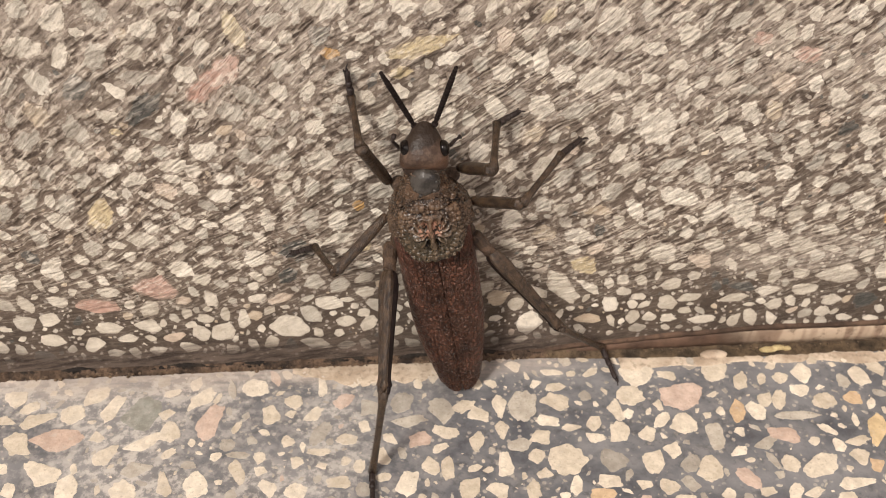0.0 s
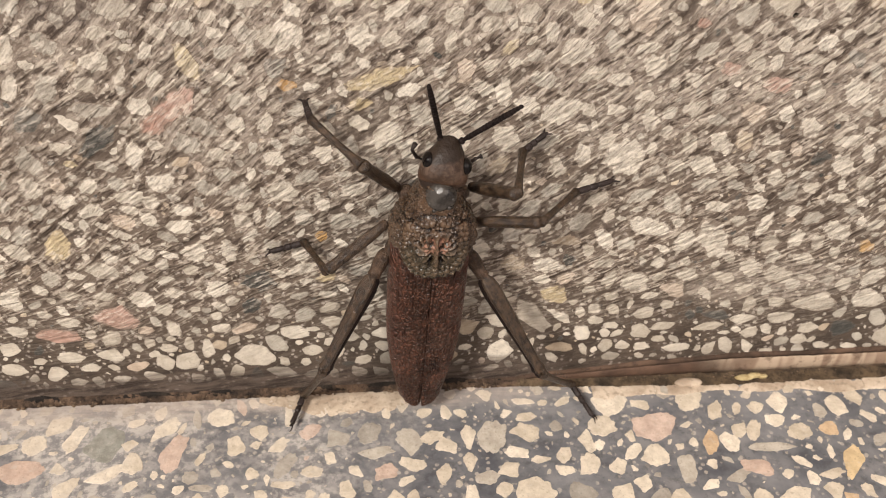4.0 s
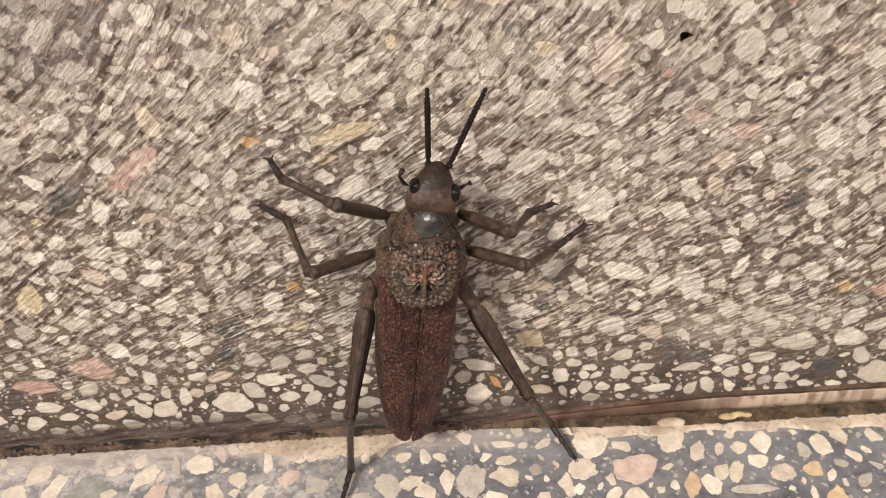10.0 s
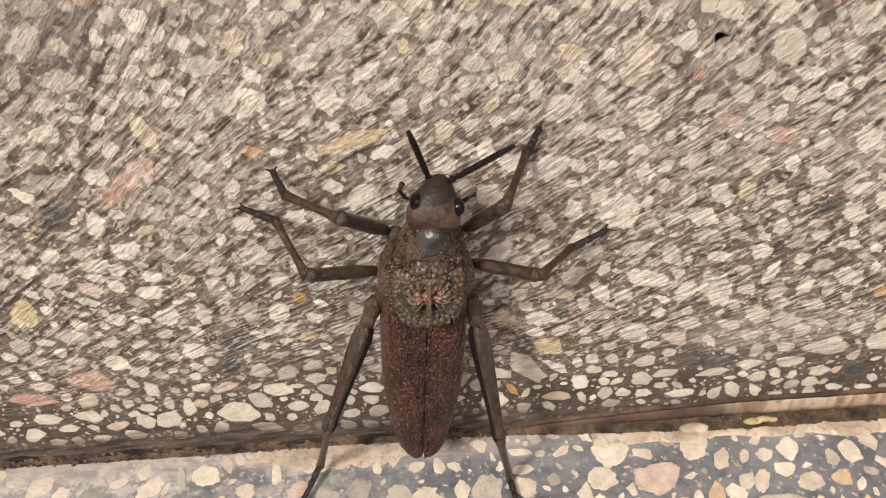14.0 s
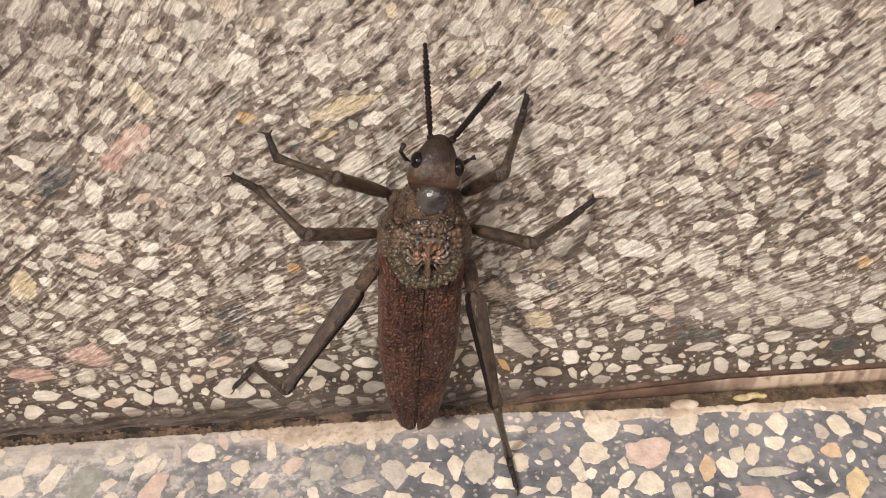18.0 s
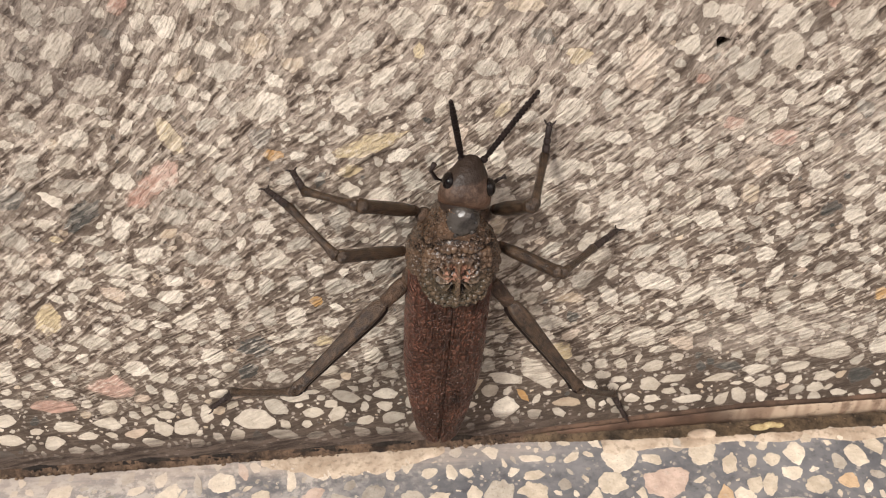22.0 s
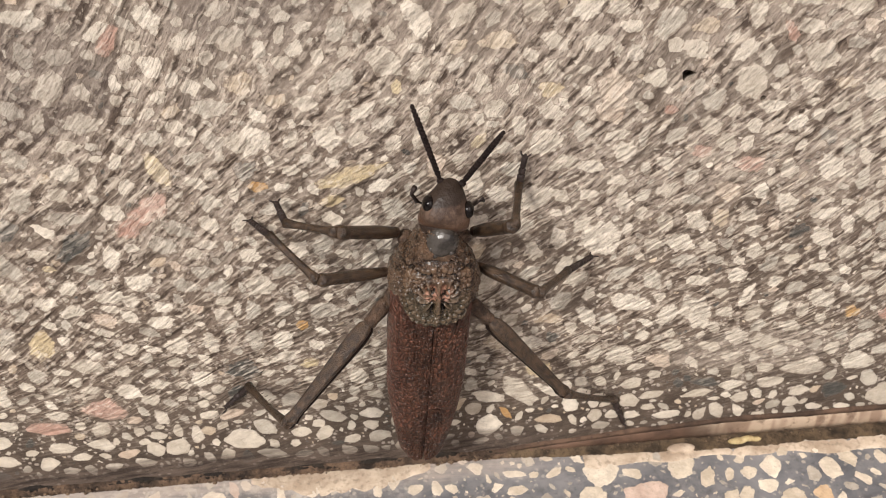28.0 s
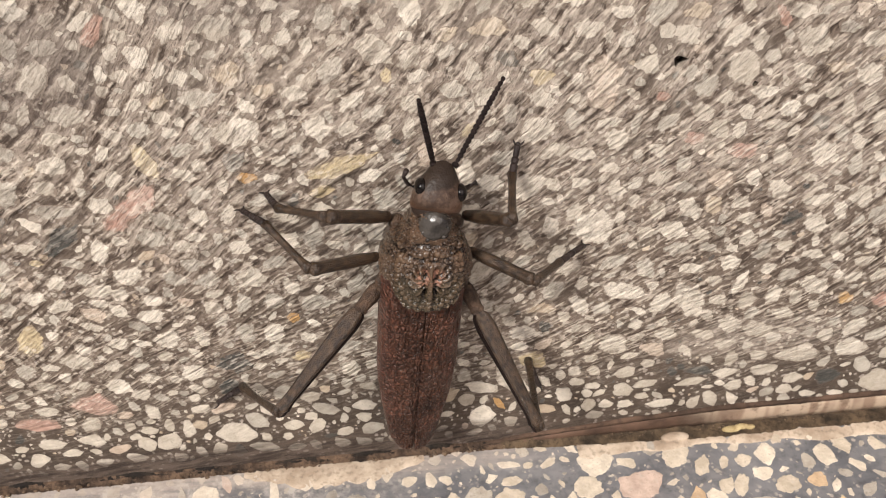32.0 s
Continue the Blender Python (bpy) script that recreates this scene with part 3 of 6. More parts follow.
def wall_binder_material():
    n = Nodes("wall_binder", 0.75, 0.18)
    light, dark, relief, cover, film, deep, soil = scratches(n)
    p = n.place()
    base = n.mix(n.span(n.noise(p, 160.0, 4.0), 0.3, 0.7), (0.04, 0.029, 0.022), (0.085, 0.063, 0.048))
    base = n.mix(n.maths("MULTIPLY", cover, 0.75), base, BINDER)
    grit = n.cells(p, 900.0)
    speck = n.maths("MULTIPLY", n.span(grit.outputs["Distance"], 0.36, 0.26), n.span(n.noise(p, 420.0, 1.0), 0.46, 0.56))
    base = n.mix(n.maths("MULTIPLY", speck, 0.75), base, (0.4, 0.345, 0.295))
    base = n.mix(n.maths("MULTIPLY", film, 0.55), base, (0.45, 0.38, 0.315))
    base = n.mix(n.maths("MULTIPLY", light, 0.62), base, (0.64, 0.555, 0.455))
    base = n.mix(n.maths("MULTIPLY", dark, 0.95), base, (0.06, 0.042, 0.032))
    base = n.mix(n.maths("MULTIPLY", soil, 0.3), base, (0.1, 0.082, 0.076))
    n.colour(grime(n, p, base))
    fine = n.noise(p, 2600.0, 4.0, 0.7)
    n.bump(n.maths("ADD", relief, n.maths("MULTIPLY", fine, 0.2)), 1.0, 0.00042)
    return n.mat


def floor_film(n, p, base, thick):
    """Pale plaster wiped over the floor along the wall's foot, thinning out; a cloudy pale tone grows to the left."""
    xyz = n.tree.nodes.new("ShaderNodeSeparateXYZ")
    n.put(xyz.inputs[0], p)
    far = n.maths("ADD", xyz.outputs[1], n.maths("MULTIPLY", n.maths("SUBTRACT", n.noise(n.turned(p, (0, 0, 0), (1, 3.5, 1)), 55.0, 4.0, 0.65), 0.5), 0.013))
    streak = n.noise(n.turned(p, (0, 0, 4), (90, 700, 0)), 1.0, 4.0, 0.65)
    near = n.maths("MULTIPLY", n.span(far, -0.0075, -0.002, 0.0, 0.6), n.maths("MULTIPLY", n.span(xyz.outputs[0], 0.012, -0.004, 0.2, 1.0), n.span(streak, 0.3, 0.6, 0.45, 1.0)))
    cloudy = n.span(n.noise(n.turned(p, (0, 0, 20), (1, 1.6, 1)), 42.0, 5.0, 0.65), 0.4, 0.6, 0.25 * thick, 0.9 * thick)
    vein = n.span(n.noise(added(n, p, 260.0, 3.0, 0.002), 480.0, 4.0, 0.7), 0.42, 0.6, 0.25, 1.0)
    left = n.span(xyz.outputs[0], -0.004, -0.042, 0.14, 1.0)
    base = n.mix(n.maths("MULTIPLY", n.maths("MULTIPLY", cloudy, vein), left), base, (0.49, 0.445, 0.4))
    return n.mix(near, base, n.mix(streak, (0.34, 0.27, 0.22), (0.62, 0.53, 0.45)))


def chip_material(name, lo, hi, worn, rough):
    """Stone chips; worn ones carry the wall's grinding marks."""
    n = Nodes(name, rough, 0.2 if worn else 0.3)
    p = n.place()
    own = n.chance()
    base = n.mix(own, lo, hi)
    cloud = n.noise(p, 420.0, 4.0, 0.65)
    base = n.mix(n.span(cloud, 0.3, 0.7), n.mix(1.0, base, (0.72, 0.7, 0.68), "MULTIPLY"), base)
    spot = n.maths("MULTIPLY", n.span(n.noise(p, 1800.0, 3.0), 0.58, 0.7), 0.45)
    base = n.mix(spot, base, [c * 0.45 for c in lo])
    if worn:
        light, dark, relief, cover, film, deep, soil = scratches(n)
        fine = n.noise(p, 2200.0, 4.0, 0.7)
        # the edges are ground away along the strokes
        rim = n.tree.nodes.new("ShaderNodeAttribute")
        rim.attribute_name = "rim"
        bite = n.maths("ADD", rim.outputs["Fac"], n.maths("MULTIPLY", n.maths("SUBTRACT", n.maths("ADD", deep, n.noise(p, 900.0, 3.0)), 1.0), 1.9))
        gone = n.maths("MULTIPLY", n.span(bite, 0.32, 0.02), n.span(cover, 0.1, 0.8, 0.3, 1.0))
        pit = n.maths("MULTIPLY", n.span(fine, 0.52, 0.36), n.maths("MULTIPLY", cover, 0.4))
        base = n.mix(pit, base, (0.2, 0.165, 0.14))
        base = n.mix(n.maths("MULTIPLY", film, 0.35), base, (0.5, 0.43, 0.355))
        base = n.mix(n.maths("MULTIPLY", dark, 0.5), base, (0.12, 0.09, 0.07))
        base = n.mix(n.maths("MULTIPLY", light, 0.5), base, (0.78, 0.695, 0.59))
        base = n.mix(n.maths("MULTIPLY", gone, 0.85), base, BINDER)
        base = n.mix(n.maths("MULTIPLY", soil, 0.25), base, (0.14, 0.115, 0.1))
        base = grime(n, p, base)
        n.bump(n.maths("ADD", relief, n.maths("MULTIPLY", fine, 0.2)), 1.0, 0.00042)
    else:
        base = n.mix(n.span(n.noise(p, 750.0, 4.0, 0.7), 0.56, 0.7, 0.0, 0.45), base, (0.45, 0.4, 0.35))
        base = floor_film(n, p, base, 0.3)
        n.bump(n.maths("ADD", cloud, n.noise(p, 1500.0, 3.0)), 0.5, 0.0002)
    n.colour(base)
    return n.mat


def floor_binder_material():
    n = Nodes("floor_binder", 0.33, 0.5)
    p = n.place()
    base = n.mix(n.span(n.noise(p, 120.0, 4.0), 0.3, 0.7), (0.075, 0.077, 0.088), (0.16, 0.157, 0.162))
    grit = n.cells(p, 800.0)
    speck = n.maths("MULTIPLY", n.span(grit.outputs["Distance"], 0.36, 0.26), n.span(n.noise(p, 350.0, 1.0), 0.48, 0.58))
    base = n.mix(n.maths("MULTIPLY", speck, 0.75), base, (0.42, 0.37, 0.31))
    base = n.mix(n.span(n.noise(p, 520.0, 4.0, 0.7), 0.5, 0.36, 0.0, 0.6), base, (0.045, 0.045, 0.05))
    haze = n.maths("MULTIPLY", n.span(n.noise(n.turned(p, (0, 0, 0), (1, 3, 1)), 28.0, 4.0), 0.45, 0.7), 0.5)
    base = n.mix(haze, base, (0.24, 0.235, 0.24))
    base = floor_film(n, p, base, 1.0)
    n.colour(base)
    n.put(n.bsdf.inputs["Roughness"], n.span(n.noise(p, 60.0, 3.0), 0.3, 0.7, 0.36, 0.55))
    n.bump(n.noise(p, 900.0, 3.0), 0.12, 0.0001)
    return n.mat


def rough_material(name, lo, hi, scale, rough=0.85, depth=0.0003):
    n = Nodes(name, rough, 0.25)
    p = n.place()
    a = n.noise(p, scale, 5.0, 0.65)
    base = n.mix(n.span(a, 0.3, 0.7), lo, hi)
    base = n.mix(n.maths("MULTIPLY", n.span(n.noise(p, scale * 7, 3.0), 0.5, 0.7), 0.5), base, [c * 0.5 for c in lo])
    n.colour(base)
    n.bump(n.noise(p, scale * 5, 4.0), 0.7, depth)
    return n.mat


WALL_BINDER, FLOOR_BINDER = wall_binder_material(), floor_binder_material()
TONES = {
    "cream": ((0.52, 0.46, 0.375), (0.75, 0.68, 0.575)),
    "tan": ((0.46, 0.365, 0.265), (0.58, 0.48, 0.36)),
    "grey": ((0.4, 0.36, 0.3), (0.56, 0.51, 0.43)),
    "dark": ((0.055, 0.055, 0.05), (0.11, 0.105, 0.094)),
    "pink": ((0.44, 0.26, 0.2), (0.54, 0.36, 0.29)),
    "blush": ((0.58, 0.465, 0.365), (0.64, 0.53, 0.425)),
    "ochre": ((0.54, 0.43, 0.26), (0.64, 0.53, 0.345)),
    "orange": ((0.48, 0.28, 0.11), (0.54, 0.34, 0.15)),
}
FLOOR_TONES = {
    "cream": ((0.58, 0.495, 0.385), (0.76, 0.67, 0.545)),
    "grey": ((0.34, 0.305, 0.26), (0.5, 0.445, 0.37)),
    "dark": ((0.24, 0.24, 0.205), (0.3, 0.295, 0.255)),
    "pink": ((0.53, 0.39, 0.31), (0.6, 0.46, 0.38)),
    "orange": ((0.6, 0.43, 0.27), (0.64, 0.47, 0.31)),
    "ochre": ((0.64, 0.48, 0.28), (0.68, 0.53, 0.33)),
}
CHIP = {("wall", k): chip_material("wall_chip_" + k, *v, True, 0.7) for k, v in TONES.items()}
CHIP.update({("floor", k): chip_material("floor_chip_" + k, *v, False, 0.48) for k, v in FLOOR_TONES.items()})
DIRT = rough_material("joint_dirt", (0.02, 0.014, 0.009), (0.115, 0.078, 0.046), 260.0)
RUBBLE = rough_material("rusty_dirt", (0.017, 0.011, 0.008), (0.13, 0.083, 0.053), 330.0)
# near-black colour for the shade in the gap under the wall's edge
CRACK = rough_material("gap_shade", (0.008, 0.006, 0.005), (0.03, 0.022, 0.016), 300.0)
CRUMB = rough_material("crumb", (0.045, 0.03, 0.02), (0.19, 0.13, 0.085), 500.0)


def mortar_material():
    """Reddish brown at its thin end, tan and blocky farther on."""
    n = Nodes("joint_mortar", 0.7, 0.25)
    p = n.place()
    xyz = n.tree.nodes.new("ShaderNodeSeparateXYZ")
    n.put(xyz.inputs[0], p)
    tan = n.span(n.maths("ADD", xyz.outputs[0], n.maths("MULTIPLY", n.noise(p, 80.0, 3.0), 0.02)), 0.046, 0.06)
    block = n.noise(n.turned(p, (0, 0, 0), (230, 30, 30)), 1.0, 2.0)
    pale = n.mix(n.span(block, 0.42, 0.52), (0.25, 0.175, 0.125), (0.41, 0.315, 0.23))
    red = n.mix(n.span(n.noise(p, 120.0, 4.0), 0.3, 0.7), (0.045, 0.027, 0.019), (0.125, 0.074, 0.05))
    base = n.mix(tan, red, pale)
    base = n.mix(n.maths("MULTIPLY", n.span(n.noise(p, 330.0, 5.0, 0.7), 0.5, 0.66), 0.7), base, (0.085, 0.053, 0.036))
    n.colour(base)
    n.bump(n.noise(p, 700.0, 4.0), 0.7, 0.0003)
    return n.mat


MORTAR = mortar_material()
RUST = rough_material("joint_rust", (0.035, 0.022, 0.015), (0.11, 0.067, 0.045), 130.0)
SMEAR = rough_material("plaster_smear", (0.33, 0.25, 0.18), (0.6, 0.495, 0.385), 150.0, 0.6, 0.0002)
PLASTER = rough_material("plaster_crumb", (0.34, 0.25, 0.12), (0.52, 0.42, 0.23), 700.0)


def shell_material(name, lo, hi, scale, rough, relief, spec=0.22, fleck=0.3, grain=1.0):
    """Insect cuticle, patterned in its own space."""
    n = Nodes(name, rough, spec)
    p = n.turned(n.local(), (0, 0, 0), (1, grain, 1))
    a = n.noise(p, scale, 5.0, 0.6)
    base = n.mix(n.span(a, 0.32, 0.68), lo, hi)
    pit = n.cells(p, scale * 4.0)
    base = n.mix(n.maths("MULTIPLY", n.span(pit.outputs["Distance"], 0.28, 0.12), fleck), base, [min(1, c * 2.6) for c in hi])
    n.colour(base)
    n.bump(n.maths("ADD", n.noise(p, scale * 6, 3.0), pit.outputs["Distance"]), relief, 0.0002)
    return n.mat


def wing_material():
    n = Nodes("forewing", 0.31, 0.3)
    p = n.local()
    net = n.cells(n.turned(added(n, p, 900.0, 2.0, 0.0005), (0, 0, 0), (1700, 850, 0.0)), 1.0, "DISTANCE_TO_EDGE").outputs["Distance"]
    vein = n.span(net, 0.0, 0.13, 1.0, 0.0)
    a = n.noise(p, 260.0, 4.0)
    xyz = n.tree.nodes.new("ShaderNodeSeparateXYZ")
    n.put(xyz.inputs[0], p)
    outer = n.span(n.maths("ABSOLUTE", xyz.outputs[0]), 0.002, 0.0062)
    base = n.mix(n.span(a, 0.3, 0.7), (0.052, 0.0205, 0.0118), (0.155, 0.064, 0.039))
    base = n.mix(n.maths("MULTIPLY", outer, 0.4), base, (0.175, 0.066, 0.044))
    streak = n.noise(n.turned(p, (0, 0, 0), (1300, 240, 0)), 1.0, 5.0, 0.7)
    # relief shading painted in: streaks and cell edges dark where low, pale where high
    base = n.mix(n.span(streak, 0.47, 0.38, 0.0, 0.5), base, (0.024, 0.013, 0.01))
    base = n.mix(n.span(streak, 0.54, 0.66, 0.0, 0.3), base, (0.2, 0.1, 0.068))
    base = n.mix(n.maths("MULTIPLY", vein, 0.65), base, (0.014, 0.0065, 0.0045))
    # small highlights painted as pale flecks
    glint = n.maths("MULTIPLY", n.span(n.noise(p, 1100.0, 3.0), 0.58, 0.68), 0.5)
    base = n.mix(glint, base, (0.19, 0.11, 0.08))
    # a dark smoky patch over the hinder third
    smoke = n.maths("MULTIPLY", n.span(n.noise(n.turned(p, (0, 0, 0), (110, 80, 0)), 1.0, 4.0, 0.6), 0.45, 0.62), n.span(xyz.outputs[1], -0.012, -0.024, 0.0, 0.4))
    base = n.mix(smoke, base, (0.062, 0.033, 0.022))
    n.colour(base)
    lumps = n.noise(p, 1050.0, 4.0, 0.65)
    n.bump(n.maths("ADD", n.maths("ADD", n.maths("MULTIPLY", n.span(net, 0.0, 0.3), 0.45), streak), n.maths("MULTIPLY", lumps, 1.3)), 1.0, 0.0011)
    return n.mat


def shield_material():
    """The warty shield: brown, olive behind, with coral flecks about its middle."""
    n = Nodes("shield", 0.27, 0.36)
    p = n.local()
    a = n.noise(p, 620.0, 5.0, 0.72)
    base = n.mix(n.span(a, 0.34, 0.66), (0.013, 0.0072, 0.0043), (0.096, 0.056, 0.033))
    xyz = n.tree.nodes.new("ShaderNodeSeparateXYZ")
    n.put(xyz.inputs[0], p)
    back = n.span(xyz.outputs[1], 0.0005, -0.0035)
    inner = n.span(n.maths("ABSOLUTE", xyz.outputs[0]), 0.0052, 0.004)
    base = n.mix(n.maths("MULTIPLY", n.maths("MULTIPLY", back, inner), 0.65), base, (0.04, 0.033, 0.019))
    flank = n.span(n.maths("ABSOLUTE", xyz.outputs[0]), 0.0045, 0.0062, 0.0, 0.5)
    base = n.mix(flank, base, (0.1, 0.066, 0.045))
    # coral on both sides of the keel
    side = n.maths("MULTIPLY", n.maths("SUBTRACT", n.maths("ABSOLUTE", xyz.outputs[0]), 0.001), 900.0)
    level = n.maths("MULTIPLY", n.maths("ADD", xyz.outputs[1], 0.0008), 620.0)
    far = n.maths("ADD", n.maths("MULTIPLY", side, side), n.maths("MULTIPLY", level, level))
    coral = n.maths("MULTIPLY", n.span(far, 1.3, 0.2), n.span(n.noise(p, 1500.0, 4.0, 0.6), 0.44, 0.56))
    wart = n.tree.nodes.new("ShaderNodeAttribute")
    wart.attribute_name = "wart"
    # raised warts paler; shade in the grooves painted near-black by relief height
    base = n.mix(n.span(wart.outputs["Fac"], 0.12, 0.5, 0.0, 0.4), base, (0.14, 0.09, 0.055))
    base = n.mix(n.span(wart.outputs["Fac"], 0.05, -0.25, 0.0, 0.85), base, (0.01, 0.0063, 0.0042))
    base = n.mix(n.maths("MULTIPLY", coral, 0.7), base, (0.37, 0.185, 0.125))
    # tan specks, pale enough to paint in the beads' glints
    pale = n.maths("MULTIPLY", n.span(n.noise(p, 1900.0, 4.0, 0.65), 0.55, 0.68), 0.5)
    base = n.mix(pale, base, (0.21, 0.155, 0.11))
    n.colour(base)
    n.bump(n.noise(p, 2200.0, 4.0, 0.65), 0.35, 0.0002)
    return n.mat


SHIELD, WING = shield_material(), wing_material()
LEG = shell_material("leg_cuticle", (0.013, 0.0076, 0.0047), (0.072, 0.044, 0.026), 1300.0, 0.32, 0.6, 0.42, 0.12, 0.7)
HIP = shell_material("hip_cuticle", (0.022, 0.0125, 0.0078), (0.105, 0.064, 0.041), 900.0, 0.4, 0.9, 0.3, 0.1)
FOOT = shell_material("foot_cuticle", (0.014, 0.0095, 0.0085), (0.036, 0.025, 0.022), 600.0, 0.45, 0.5)
FEELER = shell_material("feeler_cuticle", (0.008, 0.0052, 0.0047), (0.019, 0.012, 0.0105), 900.0, 0.6, 0.5, 0.12, 0.05)
BELLY = shell_material("belly_cuticle", (0.024, 0.015, 0.011), (0.06, 0.036, 0.026), 300.0, 0.5, 0.4)
CREST = shell_material("crest_cuticle", (0.016, 0.013, 0.011), (0.062, 0.053, 0.045), 420.0, 0.27, 0.35, 0.5, 0.08)
EYE = shell_material("eye_surface", (0.005, 0.0035, 0.003), (0.008, 0.0055, 0.0045), 300.0, 0.16, 0.02, 0.22, 0.0)


def head_material():
    """Greyish brown, mottled, with a darker brown brow between the antennae."""
    n = Nodes("head_cuticle", 0.45, 0.25)
    p = n.local()
    a = n.noise(p, 260.0, 5.0, 0.65)
    base = n.mix(n.span(a, 0.36, 0.64), (0.046, 0.027, 0.018), (0.122, 0.08, 0.058))
    fine = n.noise(p, 1500.0, 3.0)
    base = n.mix(n.maths("MULTIPLY", n.span(fine, 0.46, 0.62), 0.5), base, (0.03, 0.017, 0.012))
    xyz = n.tree.nodes.new("ShaderNodeSeparateXYZ")
    n.put(xyz.inputs[0], p)
    brow = n.span(n.maths("ADD", xyz.outputs[1], n.maths("MULTIPLY", n.noise(p, 500.0, 3.0), 0.0016)), 0.0120, 0.0125)
    base = n.mix(n.maths("MULTIPLY", brow, 0.85), base, (0.015, 0.0095, 0.0065))
    neck = n.span(n.maths("ADD", xyz.outputs[1], n.maths("MULTIPLY", n.noise(p, 700.0, 3.0), 0.001)), 0.0104, 0.0092)
    base = n.mix(n.maths("MULTIPLY", neck, 0.5), base, (0.115, 0.056, 0.031))
    n.colour(base)
    n.bump(n.maths("ADD", a, n.maths("MULTIPLY", fine, 0.8)), 0.7, 0.0003)
    return n.mat


HEAD = head_material()


# ---- building helpers ----
def mesh_of(name, verts, faces, mats, which=None, smooth=True):
    me = bpy.data.meshes.new(name)
    me.from_pydata(verts, [], faces)
    for m in mats:
        me.materials.append(m)
    if which is not None:
        me.polygons.foreach_set("material_index", which)
    me.polygons.foreach_set("use_smooth", [smooth] * len(me.polygons))
    me.update()
    return me


def part(name, me, parent, label="", m=None):
    ob = new(name, me)
    ob.parent = parent
    if m is not None:
        ob.matrix_basis = m
    return tagged(ob, label) if label else ob


def bm_mesh(name, bm, mat, smooth=True):
    me = bpy.data.meshes.new(name)
    bm.to_mesh(me)
    bm.free()
    me.materials.append(mat)
    me.polygons.foreach_set("use_smooth", [smooth] * len(me.polygons))
    return me


def tube(rings, sides=12, caps=True):
    """A closed skin through rings of (centre, across, up, half width, half height), all in mm."""
    verts, faces = [], []
    for c, ax, up, w, h in rings:
        for k in range(sides):
            a = 2 * math.pi * k / sides
            verts.append([(c[i] + ax[i] * w * math.cos(a) + up[i] * h * math.sin(a)) * MM for i in range(3)])
    n = len(rings)
    for r in range(n - 1):
        for k in range(sides):
            j = (k + 1) % sides
            faces.append((r * sides + k, r * sides + j, (r + 1) * sides + j, (r + 1) * sides + k))
    if caps:
        faces.append(tuple(range(sides - 1, -1, -1)))
        faces.append(tuple(range((n - 1) * sides, n * sides)))
    return verts, faces


def merged(pieces):
    verts, faces = [], []
    for v, f in pieces:
        o = len(verts)
        verts += v
        faces += [tuple(i + o for i in q) for q in f]
    return verts, faces


def along(profile, sides=12, flat=1.0, ridge=0.0):
    """A limb along +y: rows of (y, half width, z of its middle)."""
    return tube([((0, y, z), (1, 0, 0), (0, 0, 1), w, w * flat + ridge) for y, w, z in profile], sides)


def ball(cx, cy, cz, rx, ry, rz, rows=8, sides=14):
    rings = []
    for i in range(rows + 1):
        a = -math.pi / 2 + math.pi * (i + 0.02) / (rows + 0.04)
        rings.append(((cx, cy + ry * math.sin(a), cz), (1, 0, 0), (0, 0, 1), rx * math.cos(a) + 0.01, rz * math.cos(a) + 0.01))
    return tube(rings, sides)


def spike(base, tip, r, sides=5):
    d = (Vector(tip) - Vector(base)).normalized()
    ax = d.orthogonal().normalized()
    up = d.cross(ax)
    return tube([(base, ax, up, r, r), (tip, ax, up, r * 0.12, r * 0.12)], sides)


# ---- setting ----
rng = random.Random(7)


PITS = ((24.8, 79.1, 1.0), (36.0, 74.8, 0.45))


def wall_mesh():
    """A thick slab whose face has two small deep pits."""
    bm = bmesh.new()
    outer = [bm.verts.new(v) for v in ((-2, 0, 0), (2, 0, 0), (2, 0, 2.4), (-2, 0, 2.4))]
    edges = [bm.edges.new((outer[i], outer[(i + 1) % 4])) for i in range(4)]
    rims = []
    for cx, cz, size in PITS:
        pit = []
        for k in range(14):
            a = 2 * math.pi * k / 14
            r = size * (0.85 + 0.15 * math.sin(3 * a + 1))
            pit.append(bm.verts.new(((cx + 1.1 * r * math.cos(a)) * MM, 0, (cz + r * math.sin(a)) * MM)))
        edges += [bm.edges.new((pit[i], pit[(i + 1) % 14])) for i in range(14)]
        rims.append(pit)
    bmesh.ops.triangle_fill(bm, edges=edges, use_beauty=True)
    for pit in rims:
        for f in [f for f in bm.faces if all(v in pit for v in f.verts)]:
            bm.faces.remove(f)
        deep = [bm.verts.new((v.co.x, 7 * MM, v.co.z - 2 * MM)) for v in pit]
        for i in range(14):
            bm.faces.new((pit[i], pit[(i + 1) % 14], deep[(i + 1) % 14], deep[i]))
        bm.faces.new(deep)
    rear = [bm.verts.new((v.co.x, 0.12, v.co.z)) for v in outer]
    for i in range(4):
        bm.faces.new((outer[i], outer[(i + 1) % 4], rear[(i + 1) % 4], rear[i]))
    bm.faces.new(rear)
    bmesh.ops.recalc_face_normals(bm, faces=bm.faces)
    return bm_mesh("wall", bm, WALL_BINDER, False)


def floor_mesh():
    bm = bmesh.new()
    bmesh.ops.create_cube(bm, size=1.0)
    for v in bm.verts:
        v.co = (v.co.x * 4, v.co.y * 3.12 - 1.44, v.co.z * 0.06 - 0.03)
    return bm_mesh("floor", bm, FLOOR_BINDER, False)


wall = tagged(new("wall_skirting", wall_mesh()), "ground terrazzo skirting wall with slanting grinding marks", "wall", kind="structure")
